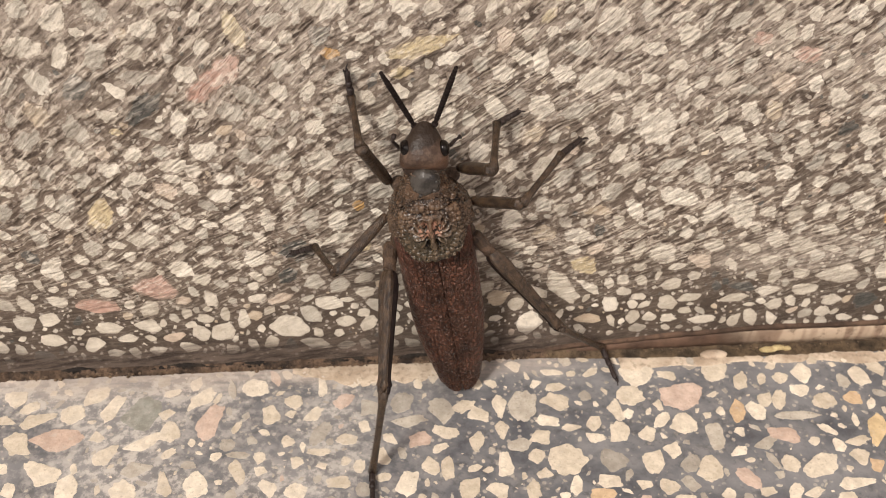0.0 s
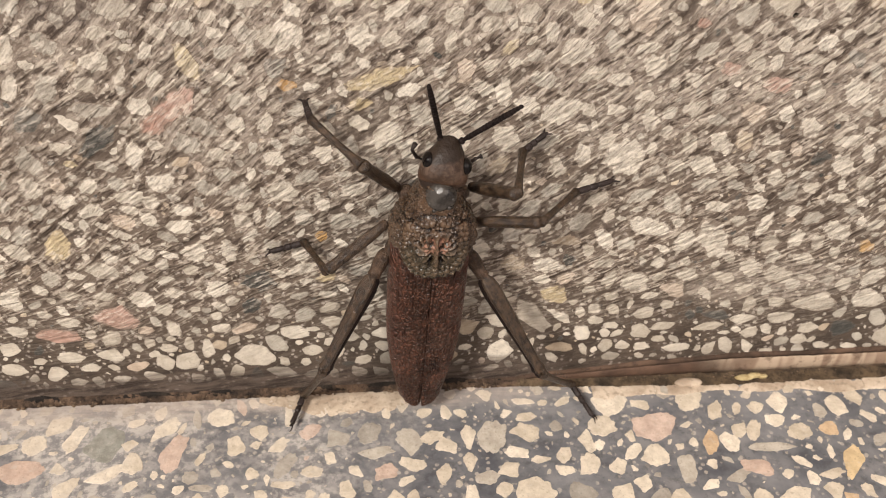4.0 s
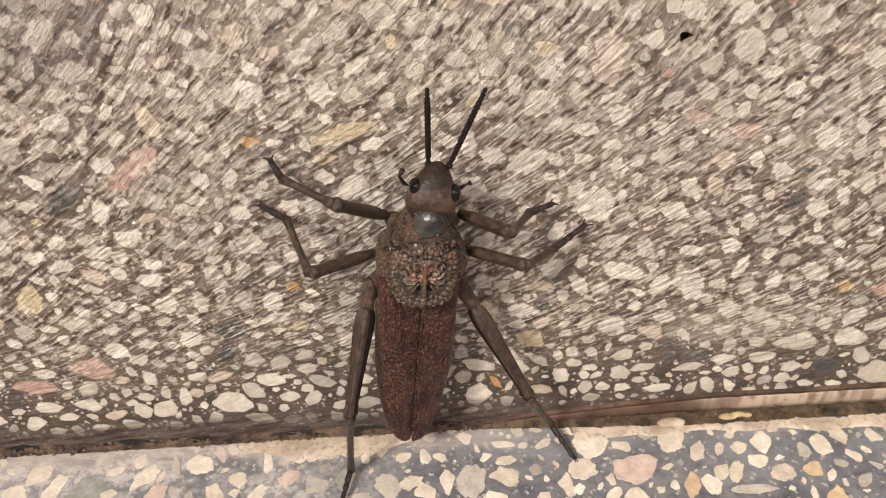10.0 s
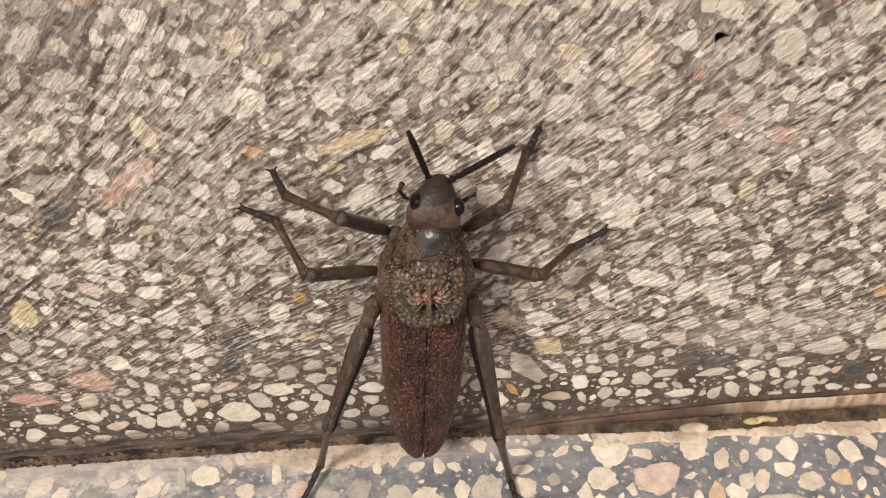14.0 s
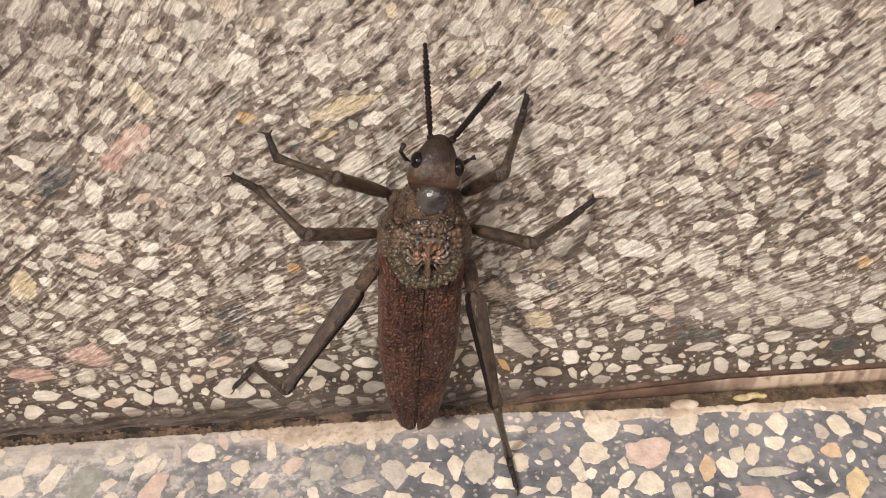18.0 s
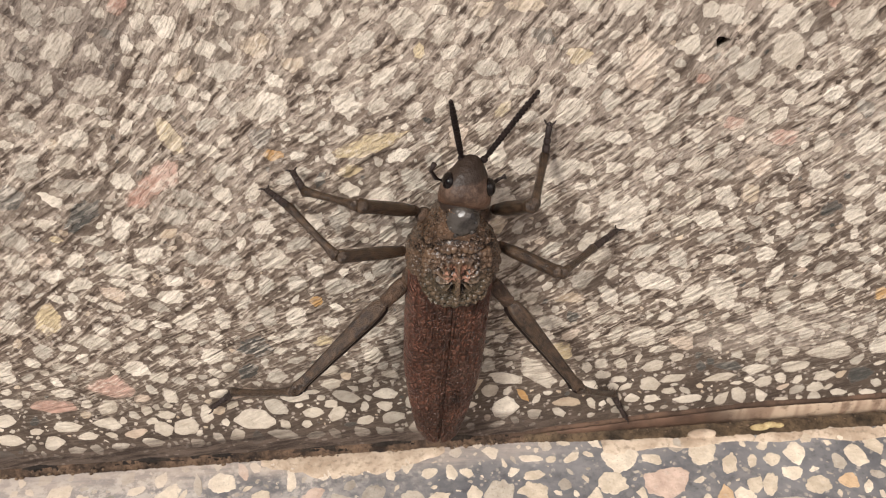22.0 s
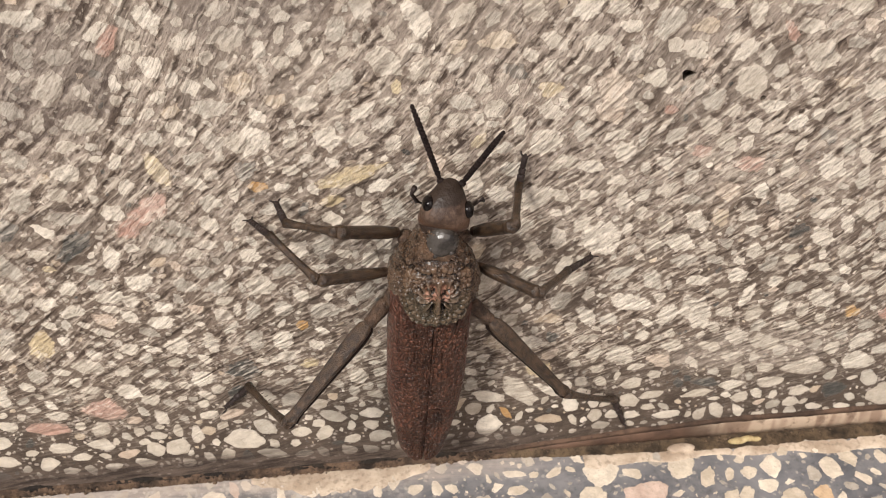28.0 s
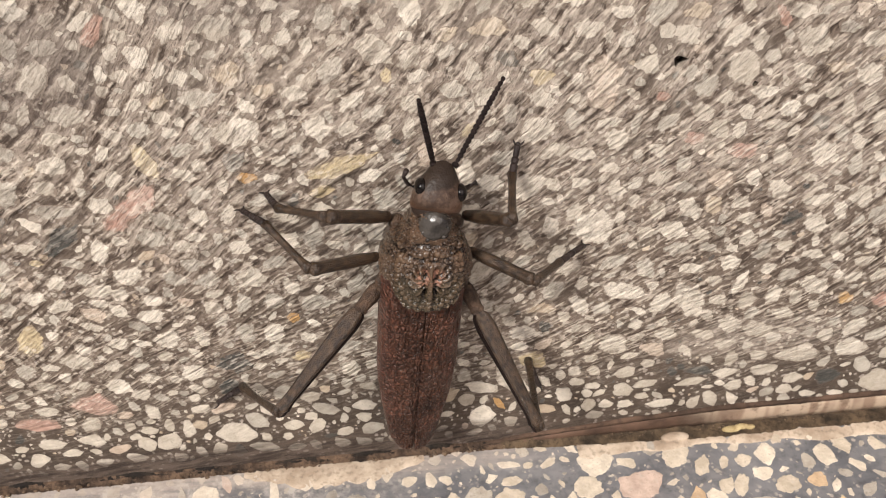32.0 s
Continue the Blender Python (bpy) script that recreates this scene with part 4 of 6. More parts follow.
floor = tagged(new("floor", floor_mesh()), "polished terrazzo floor of cream chips in grey binder", "floor", kind="structure")
HOST = {"wall": wall, "floor": floor}
FACE = {"wall": Matrix(((1, 0, 0, 0), (0, 0, -1, 0), (0, 1, 0, 0), (0, 0, 0, 1))), "floor": Matrix.Identity(4)}


def outline(sides, rough, torn=0.075):
    """A broken stone's outline of unit half size: a few flat faces with nicks between them."""
    turn, ring = rng.uniform(0, 6.28), []
    corners = []
    for k in range(sides):
        a = turn + 2 * math.pi * (k + rng.uniform(-0.34, 0.34)) / sides
        r = 1.08 + rng.uniform(-rough, rough * 0.6)
        corners.append((r * math.cos(a), r * math.sin(a)))
    for k in range(sides):
        (x0, y0), (x1, y1) = corners[k], corners[(k + 1) % sides]
        ring.append((x0, y0))
        for w in (0.2, 0.4, 0.6, 0.8):
            w += rng.uniform(-0.07, 0.07)
            d = rng.uniform(-torn, torn * 0.7)
            ring.append((x0 + (x1 - x0) * w + (y1 - y0) * d, y0 + (y1 - y0) * w - (x1 - x0) * d))
    return ring


def rounded(ring, times):
    """The outline with its corners cut, so that it runs round."""
    for _ in range(times):
        ring = [(p[0] * w + q[0] * (1 - w), p[1] * w + q[1] * (1 - w)) for p, q in zip(ring, ring[1:] + ring[:1]) for w in (0.75, 0.25)]
    return ring


SHAPES = [outline(rng.choice((5, 6, 6, 7, 8)), 0.24) for _ in range(36)]
SMALL = [outline(rng.choice((4, 5, 6)), 0.22)[::3] for _ in range(14)]


def nicked(ring, amount):
    """Small dents and bulges along a rounded outline."""
    k = rng.uniform(0, 99)
    return [(x * d, y * d) for x, y in ring for d in (1.05 + amount * noise.noise(Vector((x * 3.2, y * 3.2, k))) + 0.5 * amount * noise.noise(Vector((x * 8.0, y * 8.0, k))),)]


SMOOTH = [nicked(rounded(outline(rng.choice((4, 5, 5, 6)), 0.22, 0.07)[::2], 2), 0.16) for _ in range(30)]
PROUD = 0.05 * MM


def torn(ring, x, z, a, b, deg):
    """An outline in mm, ragged along the wall's grinding strokes."""
    c, s = math.cos(radians(deg)), math.sin(radians(deg))
    out = []
    for u, v in ring:
        px, pz = c * u * a - s * v * b, s * u * a + c * v * b
        slope = math.atan(1.33 / (1.2 + 5.0 * math.exp(-max(z + pz, 0.0) / 18.0)))
        dx, dz = math.cos(slope), math.sin(slope)
        off = (z + pz) * dx - (x + px) * dz
        amount = 0.16 * min(a, 2.2) * min(max((z - 5) / 20, 0.25), 1.0)
        d = amount * (noise.noise(Vector((off * 2.3, 0.5, 1.0 if px * dx + pz * dz > 0 else 7.0))) + 0.6 * noise.noise(Vector((off * 6.0, 2.5, 3.0))))
        out.append((px + dx * d, pz + dz * d))
    return out


def rimmed(me, values):
    """How far each point lies from its chip's edge, 0 to 1."""
    me.attributes.new("rim", "FLOAT", "POINT").data.foreach_set("value", values)
    return me


def chip_mesh(name, ring, mat):
    n = len(ring)
    verts = [(x, y, -0.2 * MM) for x, y in ring] + [(x, y, 0.02 * MM) for x, y in ring] + [(x * 0.95, y * 0.95, PROUD) for x, y in ring] + [(x * 0.5, y * 0.5, PROUD * 1.2) for x, y in ring]
    faces = [tuple(range(3 * n, 4 * n))]
    for i in range(n):
        j = (i + 1) % n
        faces += [(k * n + i, k * n + j, k * n + n + j, k * n + n + i) for k in range(3)]
    return rimmed(mesh_of(name, verts, faces, [mat], smooth=False), [0.0] * (2 * n) + [0.1] * n + [1.0] * n)


CHIP_MESHES = {}
TAKEN = {"wall": {}, "floor": {}}
CELL = 2.5


def discs(x, y, a, b, deg):
    c, s = math.cos(radians(deg)), math.sin(radians(deg))
    reach = max(a - b, 0)
    return [(x + c * k * reach, y + s * k * reach, b) for k in ((-1, 0, 1) if reach > 0.2 * b else (0,))]


def free(host, x, y, a, b, deg, gap):
    for px, py, r in discs(x, y, a, b, deg):
        i0, j0 = int(px // CELL), int(py // CELL)
        for i in range(i0 - 2, i0 + 3):
            for j in range(j0 - 2, j0 + 3):
                for qx, qy, q in TAKEN[host].get((i, j), ()):
                    if (px - qx) ** 2 + (py - qy) ** 2 < (r + q + gap) ** 2:
                        return False
    return True


def take(host, x, y, a, b, deg):
    for px, py, r in discs(x, y, a, b, deg):
        TAKEN[host].setdefault((int(px // CELL), int(py // CELL)), []).append((px, py, r))


def lay(host, tone, rows):
    """Set chips into a surface: place, half length and half width in mm, and turn in degrees."""
    for x, y, a, b, deg in rows:
        shapes = SHAPES if host == "wall" else SMOOTH
        k = rng.randrange(len(shapes))
        if host == "wall":
            shape = rounded(SHAPES[k][::2], 1) if y < 26 else SHAPES[k]
            ring = [(u * MM, v * MM) for u, v in torn(shape, x, y, a * 1.06, b * 1.06, deg)]
            m = FACE[host] @ pose(x * MM, y * MM, 0)
            part("stone_chip", chip_mesh("stone_chip", ring, CHIP[host, tone]), HOST[host], m=m)
            take(host, x, y, a, b, deg)
            continue
        if (host, tone, k) not in CHIP_MESHES:
            CHIP_MESHES[host, tone, k] = chip_mesh("stone_chip", shapes[k], CHIP[host, tone])
        m = FACE[host] @ pose(x * MM, y * MM, 0, 0, 0, deg) @ Matrix.Diagonal((a * MM * 1.06, b * MM * 1.06, rng.uniform(0.6, 1.5), 1))
        part("stone_chip", CHIP_MESHES[host, tone, k], HOST[host], m=m)
        take(host, x, y, a, b, deg)


lay("wall", "cream", [
    (-51.5, 90.3, 2.3, 1.1, 32), (-54.4, 89.0, 0.6, 0.4, 13), (-51.0, 82.9, 1.6, 0.8, 87), (-51.3, 80.5, 1.1, 0.9, 21), (-56.4, 77.4, 2.5, 1.6, 6),
    (-62.0, 77.7, 1.8, 1.0, 66), (-59.6, 73.9, 2.2, 1.0, 0), (-60.5, 69.5, 2.4, 1.6, 179), (-57.7, 67.3, 1.8, 0.6, 54), (-53.7, 71.0, 1.7, 0.9, 71),
    (-51.6, 73.8, 1.4, 1.0, 160), (-46.0, 85.1, 2.1, 1.7, 84), (-48.9, 86.0, 1.2, 1.0, 56), (-46.0, 80.6, 1.4, 1.0, 51), (-35.7, 88.4, 2.2, 1.9, 28),
    (-38.9, 85.9, 1.3, 1.1, 31), (-41.5, 81.8, 1.4, 1.4, 43), (-44.8, 76.0, 1.5, 1.0, 159), (-36.6, 73.1, 2.4, 2.1, 45),
])
lay("wall", "cream", [
    (-41.3, 67.9, 1.3, 1.1, 18), (-43.0, 59.0, 2.2, 1.4, 112), (-54.9, 55.6, 1.4, 1.1, 11), (-46.4, 53.9, 1.6, 1.2, 4), (-44.0, 55.3, 1.6, 1.0, 180),
    (-68.5, 55.5, 1.6, 1.2, 17), (-27.4, 86.5, 1.5, 1.2, 45), (-29.2, 88.5, 1.3, 0.7, 65), (-29.4, 84.6, 1.3, 1.1, 13), (-27.0, 78.3, 2.2, 1.3, 179),
    (-34.7, 73.0, 2.8, 2.4, 63), (-29.6, 72.7, 1.7, 1.0, 63), (-24.7, 72.5, 2.2, 1.6, 98), (-16.4, 84.0, 2.9, 2.3, 121), (-24.8, 85.2, 1.2, 1.1, 62),
    (-11.7, 75.3, 1.7, 1.6, 164), (-12.1, 71.3, 1.9, 1.1, 88), (-10.8, 79.6, 1.9, 1.0, 22), (-19.5, 76.6, 2.4, 1.1, 33),
])
lay("wall", "cream", [
    (-9.8, 61.4, 2.0, 1.5, 173), (-21.1, 56.4, 3.0, 2.0, 30), (-18.0, 54.0, 2.0, 1.7, 87), (-38.0, 52.7, 2.1, 1.6, 5), (-31.8, 64.8, 1.4, 1.0, 0),
    (-30.2, 67.7, 1.5, 1.0, 179), (-1.2, 75.6, 1.8, 1.5, 168), (10.7, 74.5, 1.0, 0.7, 38), (19.0, 74.5, 1.4, 0.8, 131), (5.5, 69.7, 3.3, 2.4, 6),
    (15.9, 70.1, 2.0, 1.0, 173), (17.2, 67.1, 2.2, 1.8, 141), (20.6, 78.8, 1.8, 1.5, 165), (18.2, 58.0, 2.4, 1.5, 115), (4.8, 59.9, 3.5, 2.4, 17),
    (15.1, 51.1, 3.7, 3.1, 125), (-3.3, 55.2, 2.8, 2.5, 110), (8.5, 60.2, 1.7, 1.3, 163), (12.6, 59.9, 1.7, 1.3, 162),
])
lay("wall", "cream", [
    (24.7, 59.7, 2.0, 1.5, 22), (23.6, 64.8, 1.6, 1.2, 153), (4.9, 49.6, 2.1, 1.7, 106), (16.9, 62.2, 1.7, 1.1, 169), (42.9, 81.0, 2.8, 2.2, 137),
    (40.4, 85.6, 1.8, 1.1, 166), (34.0, 77.6, 2.8, 2.0, 120), (37.6, 73.4, 2.0, 1.2, 1), (42.8, 76.3, 2.2, 1.3, 153), (37.5, 76.6, 0.9, 0.6, 147),
    (41.9, 70.4, 1.9, 1.6, 135), (52.6, 74.9, 2.8, 1.9, 143), (40.5, 67.7, 2.1, 1.2, 168), (35.3, 67.3, 1.4, 1.1, 64), (32.0, 67.7, 1.9, 1.5, 118),
    (42.6, 62.1, 2.3, 1.3, 111), (48.9, 62.2, 3.1, 2.1, 125), (39.2, 58.4, 1.8, 1.1, 111), (43.7, 55.7, 2.8, 1.8, 126),
])
lay("wall", "cream", [
    (47.9, 57.6, 1.4, 0.8, 164), (50.4, 53.1, 2.8, 1.4, 5), (57.4, 53.2, 2.3, 1.7, 120), (29.9, 53.4, 2.4, 1.8, 146), (39.6, 50.5, 1.9, 1.2, 163),
    (50.7, 48.6, 2.7, 1.9, 135), (54.6, 50.6, 2.3, 1.3, 121), (53.4, 55.1, 1.3, 0.8, 161), (32.5, 48.1, 1.8, 1.2, 163), (40.5, 46.4, 1.9, 1.3, 116),
    (47.3, 44.1, 1.9, 1.2, 164), (55.8, 44.7, 2.0, 1.4, 136), (54.0, 63.4, 1.7, 1.1, 126), (25.4, 83.1, 2.0, 1.5, 152), (-66.1, 48.6, 1.6, 1.3, 30),
    (-70.2, 46.0, 2.1, 1.5, 9), (-60.0, 46.4, 2.5, 1.3, 179), (-57.4, 45.2, 1.5, 1.3, 17), (-60.7, 43.8, 1.3, 0.9, 8),
])
lay("wall", "cream", [
    (-58.2, 42.0, 1.7, 1.3, 132), (-70.8, 41.2, 1.4, 0.9, 139), (-52.7, 43.4, 1.7, 1.2, 3), (-53.8, 40.4, 2.1, 1.4, 1), (-55.3, 48.9, 2.5, 2.0, 14),
    (-63.2, 39.0, 1.8, 0.9, 160), (-69.6, 37.7, 1.3, 1.0, 12), (-52.4, 34.9, 2.4, 1.8, 30), (-59.9, 34.9, 1.5, 1.3, 18), (-65.8, 34.4, 1.9, 1.2, 148),
    (-53.6, 31.1, 1.6, 1.3, 10), (-71.7, 30.7, 1.5, 0.9, 2), (-62.1, 29.8, 1.8, 1.3, 34), (-70.2, 28.0, 1.4, 1.0, 63), (-73.9, 26.3, 1.8, 1.1, 2),
    (-68.5, 25.8, 2.0, 1.0, 178), (-62.3, 24.9, 2.1, 1.6, 142), (-59.2, 22.4, 1.7, 1.5, 30), (-75.2, 20.2, 1.8, 1.2, 2),
])
lay("wall", "cream", [
    (-78.8, 22.0, 1.6, 1.0, 2), (-72.4, 16.9, 1.4, 1.0, 65), (-68.8, 15.9, 2.2, 1.5, 53), (-58.4, 17.7, 1.9, 1.2, 113), (-56.3, 13.8, 1.6, 0.9, 76),
    (-53.2, 12.3, 2.3, 1.1, 85), (-45.3, 9.8, 3.5, 2.6, 164), (-69.9, 11.6, 2.2, 1.6, 169), (-57.2, 9.5, 2.2, 1.9, 56), (-61.2, 9.4, 1.9, 1.4, 111),
    (-59.9, 12.9, 1.4, 1.1, 3), (-63.0, 14.4, 1.3, 0.9, 68), (-82.3, 10.8, 1.3, 0.9, 9), (-74.1, 8.8, 1.6, 1.1, 2), (-62.6, 11.6, 1.2, 0.9, 8),
    (-50.7, 20.4, 1.1, 1.0, 17), (-50.3, 17.4, 1.6, 1.1, 178), (-54.1, 22.2, 1.0, 0.8, 24), (-67.4, 12.1, 1.1, 0.7, 69),
])
lay("wall", "cream", [
    (-37.3, 46.4, 2.4, 2.1, 11), (-44.2, 40.9, 1.9, 1.4, 1), (-41.6, 41.9, 1.5, 0.7, 79), (-48.0, 39.3, 0.9, 0.7, 12), (-35.5, 34.4, 2.5, 1.8, 76),
    (-39.4, 29.6, 1.4, 0.9, 145), (-38.8, 26.8, 1.1, 0.8, 24), (-35.6, 30.4, 2.9, 1.3, 20), (-31.7, 24.5, 1.5, 0.9, 166),
    (-29.2, 25.7, 1.3, 0.9, 139), (-31.5, 21.5, 1.8, 1.3, 20), (-31.4, 18.1, 1.7, 1.2, 8), (-38.0, 15.7, 2.4, 1.7, 164), (-34.6, 16.3, 1.3, 0.6, 175),
    (-35.2, 10.9, 1.7, 1.4, 177), (-32.0, 12.8, 1.2, 1.1, 177), (-30.8, 10.3, 2.1, 1.3, 61), (-36.6, 7.8, 1.0, 1.0, 17), (-37.4, 13.0, 0.7, 0.6, 3),
])
lay("wall", "cream", [
    (-26.0, 7.8, 1.6, 1.1, 19), (-22.5, 14.6, 2.2, 1.5, 173), (-22.7, 11.5, 1.8, 1.3, 173), (-21.2, 19.4, 1.7, 1.0, 174), (-49.9, 26.9, 2.1, 1.8, 65),
    (-47.7, 23.8, 1.4, 1.3, 18), (3.8, 17.4, 4.5, 2.0, 128), (8.8, 17.0, 2.6, 1.0, 141), (12.4, 17.7, 1.5, 0.9, 99), (13.1, 12.7, 2.1, 1.5, 105),
    (17.5, 12.2, 1.2, 0.9, 113), (13.9, 8.4, 1.8, 0.8, 106), (4.0, 10.4, 1.4, 0.7, 73), (-1.6, 8.6, 2.8, 2.2, 53), (3.6, 6.4, 1.6, 1.3, 74),
    (6.0, 11.8, 1.0, 0.6, 169), (5.3, 29.3, 2.6, 1.6, 170), (2.8, 32.4, 1.3, 1.2, 151), (12.0, 32.3, 1.4, 1.1, 111),
])
lay("wall", "cream", [
    (20.9, 24.7, 3.0, 2.2, 110), (15.2, 29.3, 2.2, 1.1, 9), (14.3, 34.8, 2.6, 1.4, 114), (21.5, 36.8, 4.0, 2.1, 155), (28.4, 33.6, 2.6, 2.1, 76),
    (24.9, 31.9, 1.7, 0.8, 144), (24.3, 29.2, 1.4, 1.1, 116), (30.0, 26.0, 2.0, 1.4, 163), (13.3, 23.2, 1.5, 1.0, 167), (17.4, 21.4, 1.5, 1.1, 160),
    (14.6, 18.7, 1.4, 1.1, 117), (18.1, 18.3, 1.6, 1.2, 116), (23.8, 17.0, 2.2, 1.6, 20), (24.0, 12.4, 1.9, 1.7, 147), (28.0, 18.9, 1.4, 1.1, 146),
    (28.2, 13.5, 2.3, 1.0, 9), (27.7, 10.1, 1.6, 0.9, 167), (24.8, 8.3, 1.6, 1.0, 167), (21.1, 8.7, 1.5, 1.2, 140),
])
lay("wall", "cream", [
    (18.0, 9.0, 1.6, 1.2, 85), (15.4, 15.6, 1.7, 1.1, 168), (31.6, 7.6, 3.1, 1.2, 1), (-1.2, 22.8, 1.0, 0.7, 168), (1.8, 35.2, 1.4, 1.3, 147),
    (32.6, 33.9, 4.8, 2.6, 116), (36.7, 29.6, 1.8, 1.2, 115), (41.0, 27.1, 2.4, 1.8, 130), (46.3, 25.2, 2.8, 2.1, 135), (55.5, 17.9, 3.9, 2.3, 180),
    (64.6, 18.2, 3.3, 2.4, 154), (49.6, 14.6, 2.8, 1.4, 3), (42.4, 14.5, 2.3, 1.3, 7), (36.6, 12.7, 2.5, 1.3, 12), (44.7, 10.9, 1.7, 1.3, 0),
    (47.6, 11.7, 1.7, 1.1, 115), (50.9, 10.9, 1.3, 0.9, 95), (55.5, 11.4, 2.0, 1.6, 167), (54.6, 8.6, 1.6, 1.3, 165),
])
lay("wall", "cream", [
    (59.4, 6.5, 1.6, 0.9, 162), (64.9, 6.0, 1.7, 0.8, 168), (64.1, 23.7, 2.2, 1.9, 24), (52.0, 24.3, 1.8, 0.8, 169), (51.5, 32.4, 2.0, 1.5, 96),
    (54.2, 34.8, 2.8, 2.0, 143), (61.5, 39.3, 2.1, 1.3, 0), (52.4, 41.9, 1.9, 1.1, 166), (56.4, 41.0, 1.5, 1.0, 150), (55.9, 26.5, 1.7, 0.7, 156),
    (34.2, 21.3, 2.0, 0.8, 126), (41.0, 22.1, 1.9, 1.2, 5), (72.7, 8.4, 4.0, 2.7, 137),
])
lay("wall", "tan", [
    (-35.1, 81.7, 2.2, 1.8, 171), (-30.9, 79.0, 1.7, 1.3, 7), (-6.7, 85.5, 1.4, 1.0, 175), (-1.0, 86.0, 2.9, 1.6, 176), (33.7, 53.7, 2.2, 1.7, 138),
    (-0.4, 30.0, 2.4, 1.9, 165), (9.7, 9.0, 2.8, 1.4, 171), (-51.1, 13.3, 1.2, 1.1, 22), (-28.8, 19.8, 1.2, 1.0, 175), (8.3, 34.6, 2.8, 1.3, 173),
    (26.4, 86.3, 2.2, 1.4, 169), (-44.7, 78.4, 1.6, 0.9, 35),
])
lay("wall", "grey", [
    (-39.6, 78.6, 2.5, 1.5, 1), (-40.2, 73.4, 1.8, 1.6, 172), (-42.2, 63.0, 1.9, 1.4, 4), (-61.9, 48.9, 1.7, 1.3, 16), (-22.0, 81.4, 2.3, 1.4, 35),
    (-6.1, 77.2, 1.9, 1.3, 174),
])
lay("wall", "dark", [
    (-53.0, 84.5, 1.0, 0.8, 18), (-36.7, 68.1, 2.0, 1.8, 27), (-63.0, 56.7, 3.6, 1.6, 44), (-42.8, 28.3, 2.8, 2.5, 12), (-44.7, 22.1, 2.3, 1.6, 48),
    (37.6, 15.7, 2.6, 1.2, 170), (62.4, 11.0, 2.9, 2.3, 30), (46.8, 50.0, 2.1, 1.5, 21),
])
lay("wall", "pink", [
    (-50.2, 63.1, 2.6, 1.9, 65), (-52.0, 61.3, 2.7, 1.9, 50), (-53.9, 59.4, 2.7, 1.6, 32), (38.0, 84.9, 2.2, 0.9, 121), (23.1, 73.8, 1.2, 1.0, 156), (29.0, 66.4, 1.5, 1.1, 159),
    (36.5, 63.5, 2.6, 1.7, 165), (67.3, 29.7, 2.2, 1.5, 151), (-78.0, 16.8, 3.7, 2.0, 179), (-67.1, 20.6, 3.6, 2.8, 172), (-50.4, 89.1, 2.4, 1.2, 52),
])
lay("wall", "blush", [
    (14.9, 78.2, 2.6, 2.2, 130), (14.9, 76.0, 2.4, 2.1, 90), (14.9, 73.8, 2.7, 1.8, 170), (48.8, 85.1, 1.5, 1.1, 148), (34.0, 59.0, 3.1, 1.8, 167),
])
lay("wall", "ochre", [
    (-48.4, 69.0, 3.0, 1.4, 100), (-14.8, 80.0, 1.1, 0.8, 68), (-21.9, 66.2, 4.6, 1.5, 18), (-25.0, 61.9, 1.8, 1.1, 13), (-3.8, 70.6, 1.7, 0.8, 46),
    (5.9, 78.3, 1.6, 1.4, 0), (-73.1, 37.0, 3.7, 2.1, 67), (-31.7, 28.4, 1.5, 1.2, 30), (7.5, 22.3, 2.9, 2.1, 178), (-67.7, 52.7, 1.1, 0.7, 164),
])
lay("wall", "orange", [
    (-35.2, 65.3, 1.4, 0.9, 180), (-32.0, 37.3, 1.3, 1.1, 103), (60.6, 30.9, 1.9, 1.2, 126), (1.4, 11.9, 2.0, 0.6, 119),
])
lay("floor", "cream", [
    (-96.6, -0.2, 2.1, 1.4, 114), (-94.4, -5.4, 2.6, 1.6, 163), (-91.4, -7.8, 2.0, 1.2, 46), (-89.8, -10.7, 3.1, 1.8, 15),
    (-83.7, -9.8, 2.4, 2.0, 135), (-80.5, -5.9, 3.1, 2.0, 55), (-77.0, -8.7, 3.1, 1.6, 78), (-67.3, -10.8, 1.5, 1.3, 133),
    (-66.3, -14.7, 2.5, 1.7, 84), (-61.3, -7.4, 3.2, 1.6, 55), (-58.6, -7.5, 1.3, 0.6, 70), (-51.8, -5.6, 2.5, 2.1, 157),
    (-49.1, -12.0, 2.5, 1.9, 98), (-45.0, -9.2, 1.7, 1.4, 159), (-54.9, -14.5, 1.4, 0.8, 61), (-91.9, -15.5, 3.1, 2.0, 145),
    (-78.7, -15.1, 1.6, 1.2, 127), (-70.8, -16.8, 3.4, 2.0, 23), (-76.6, -19.2, 3.0, 1.4, 54),
])
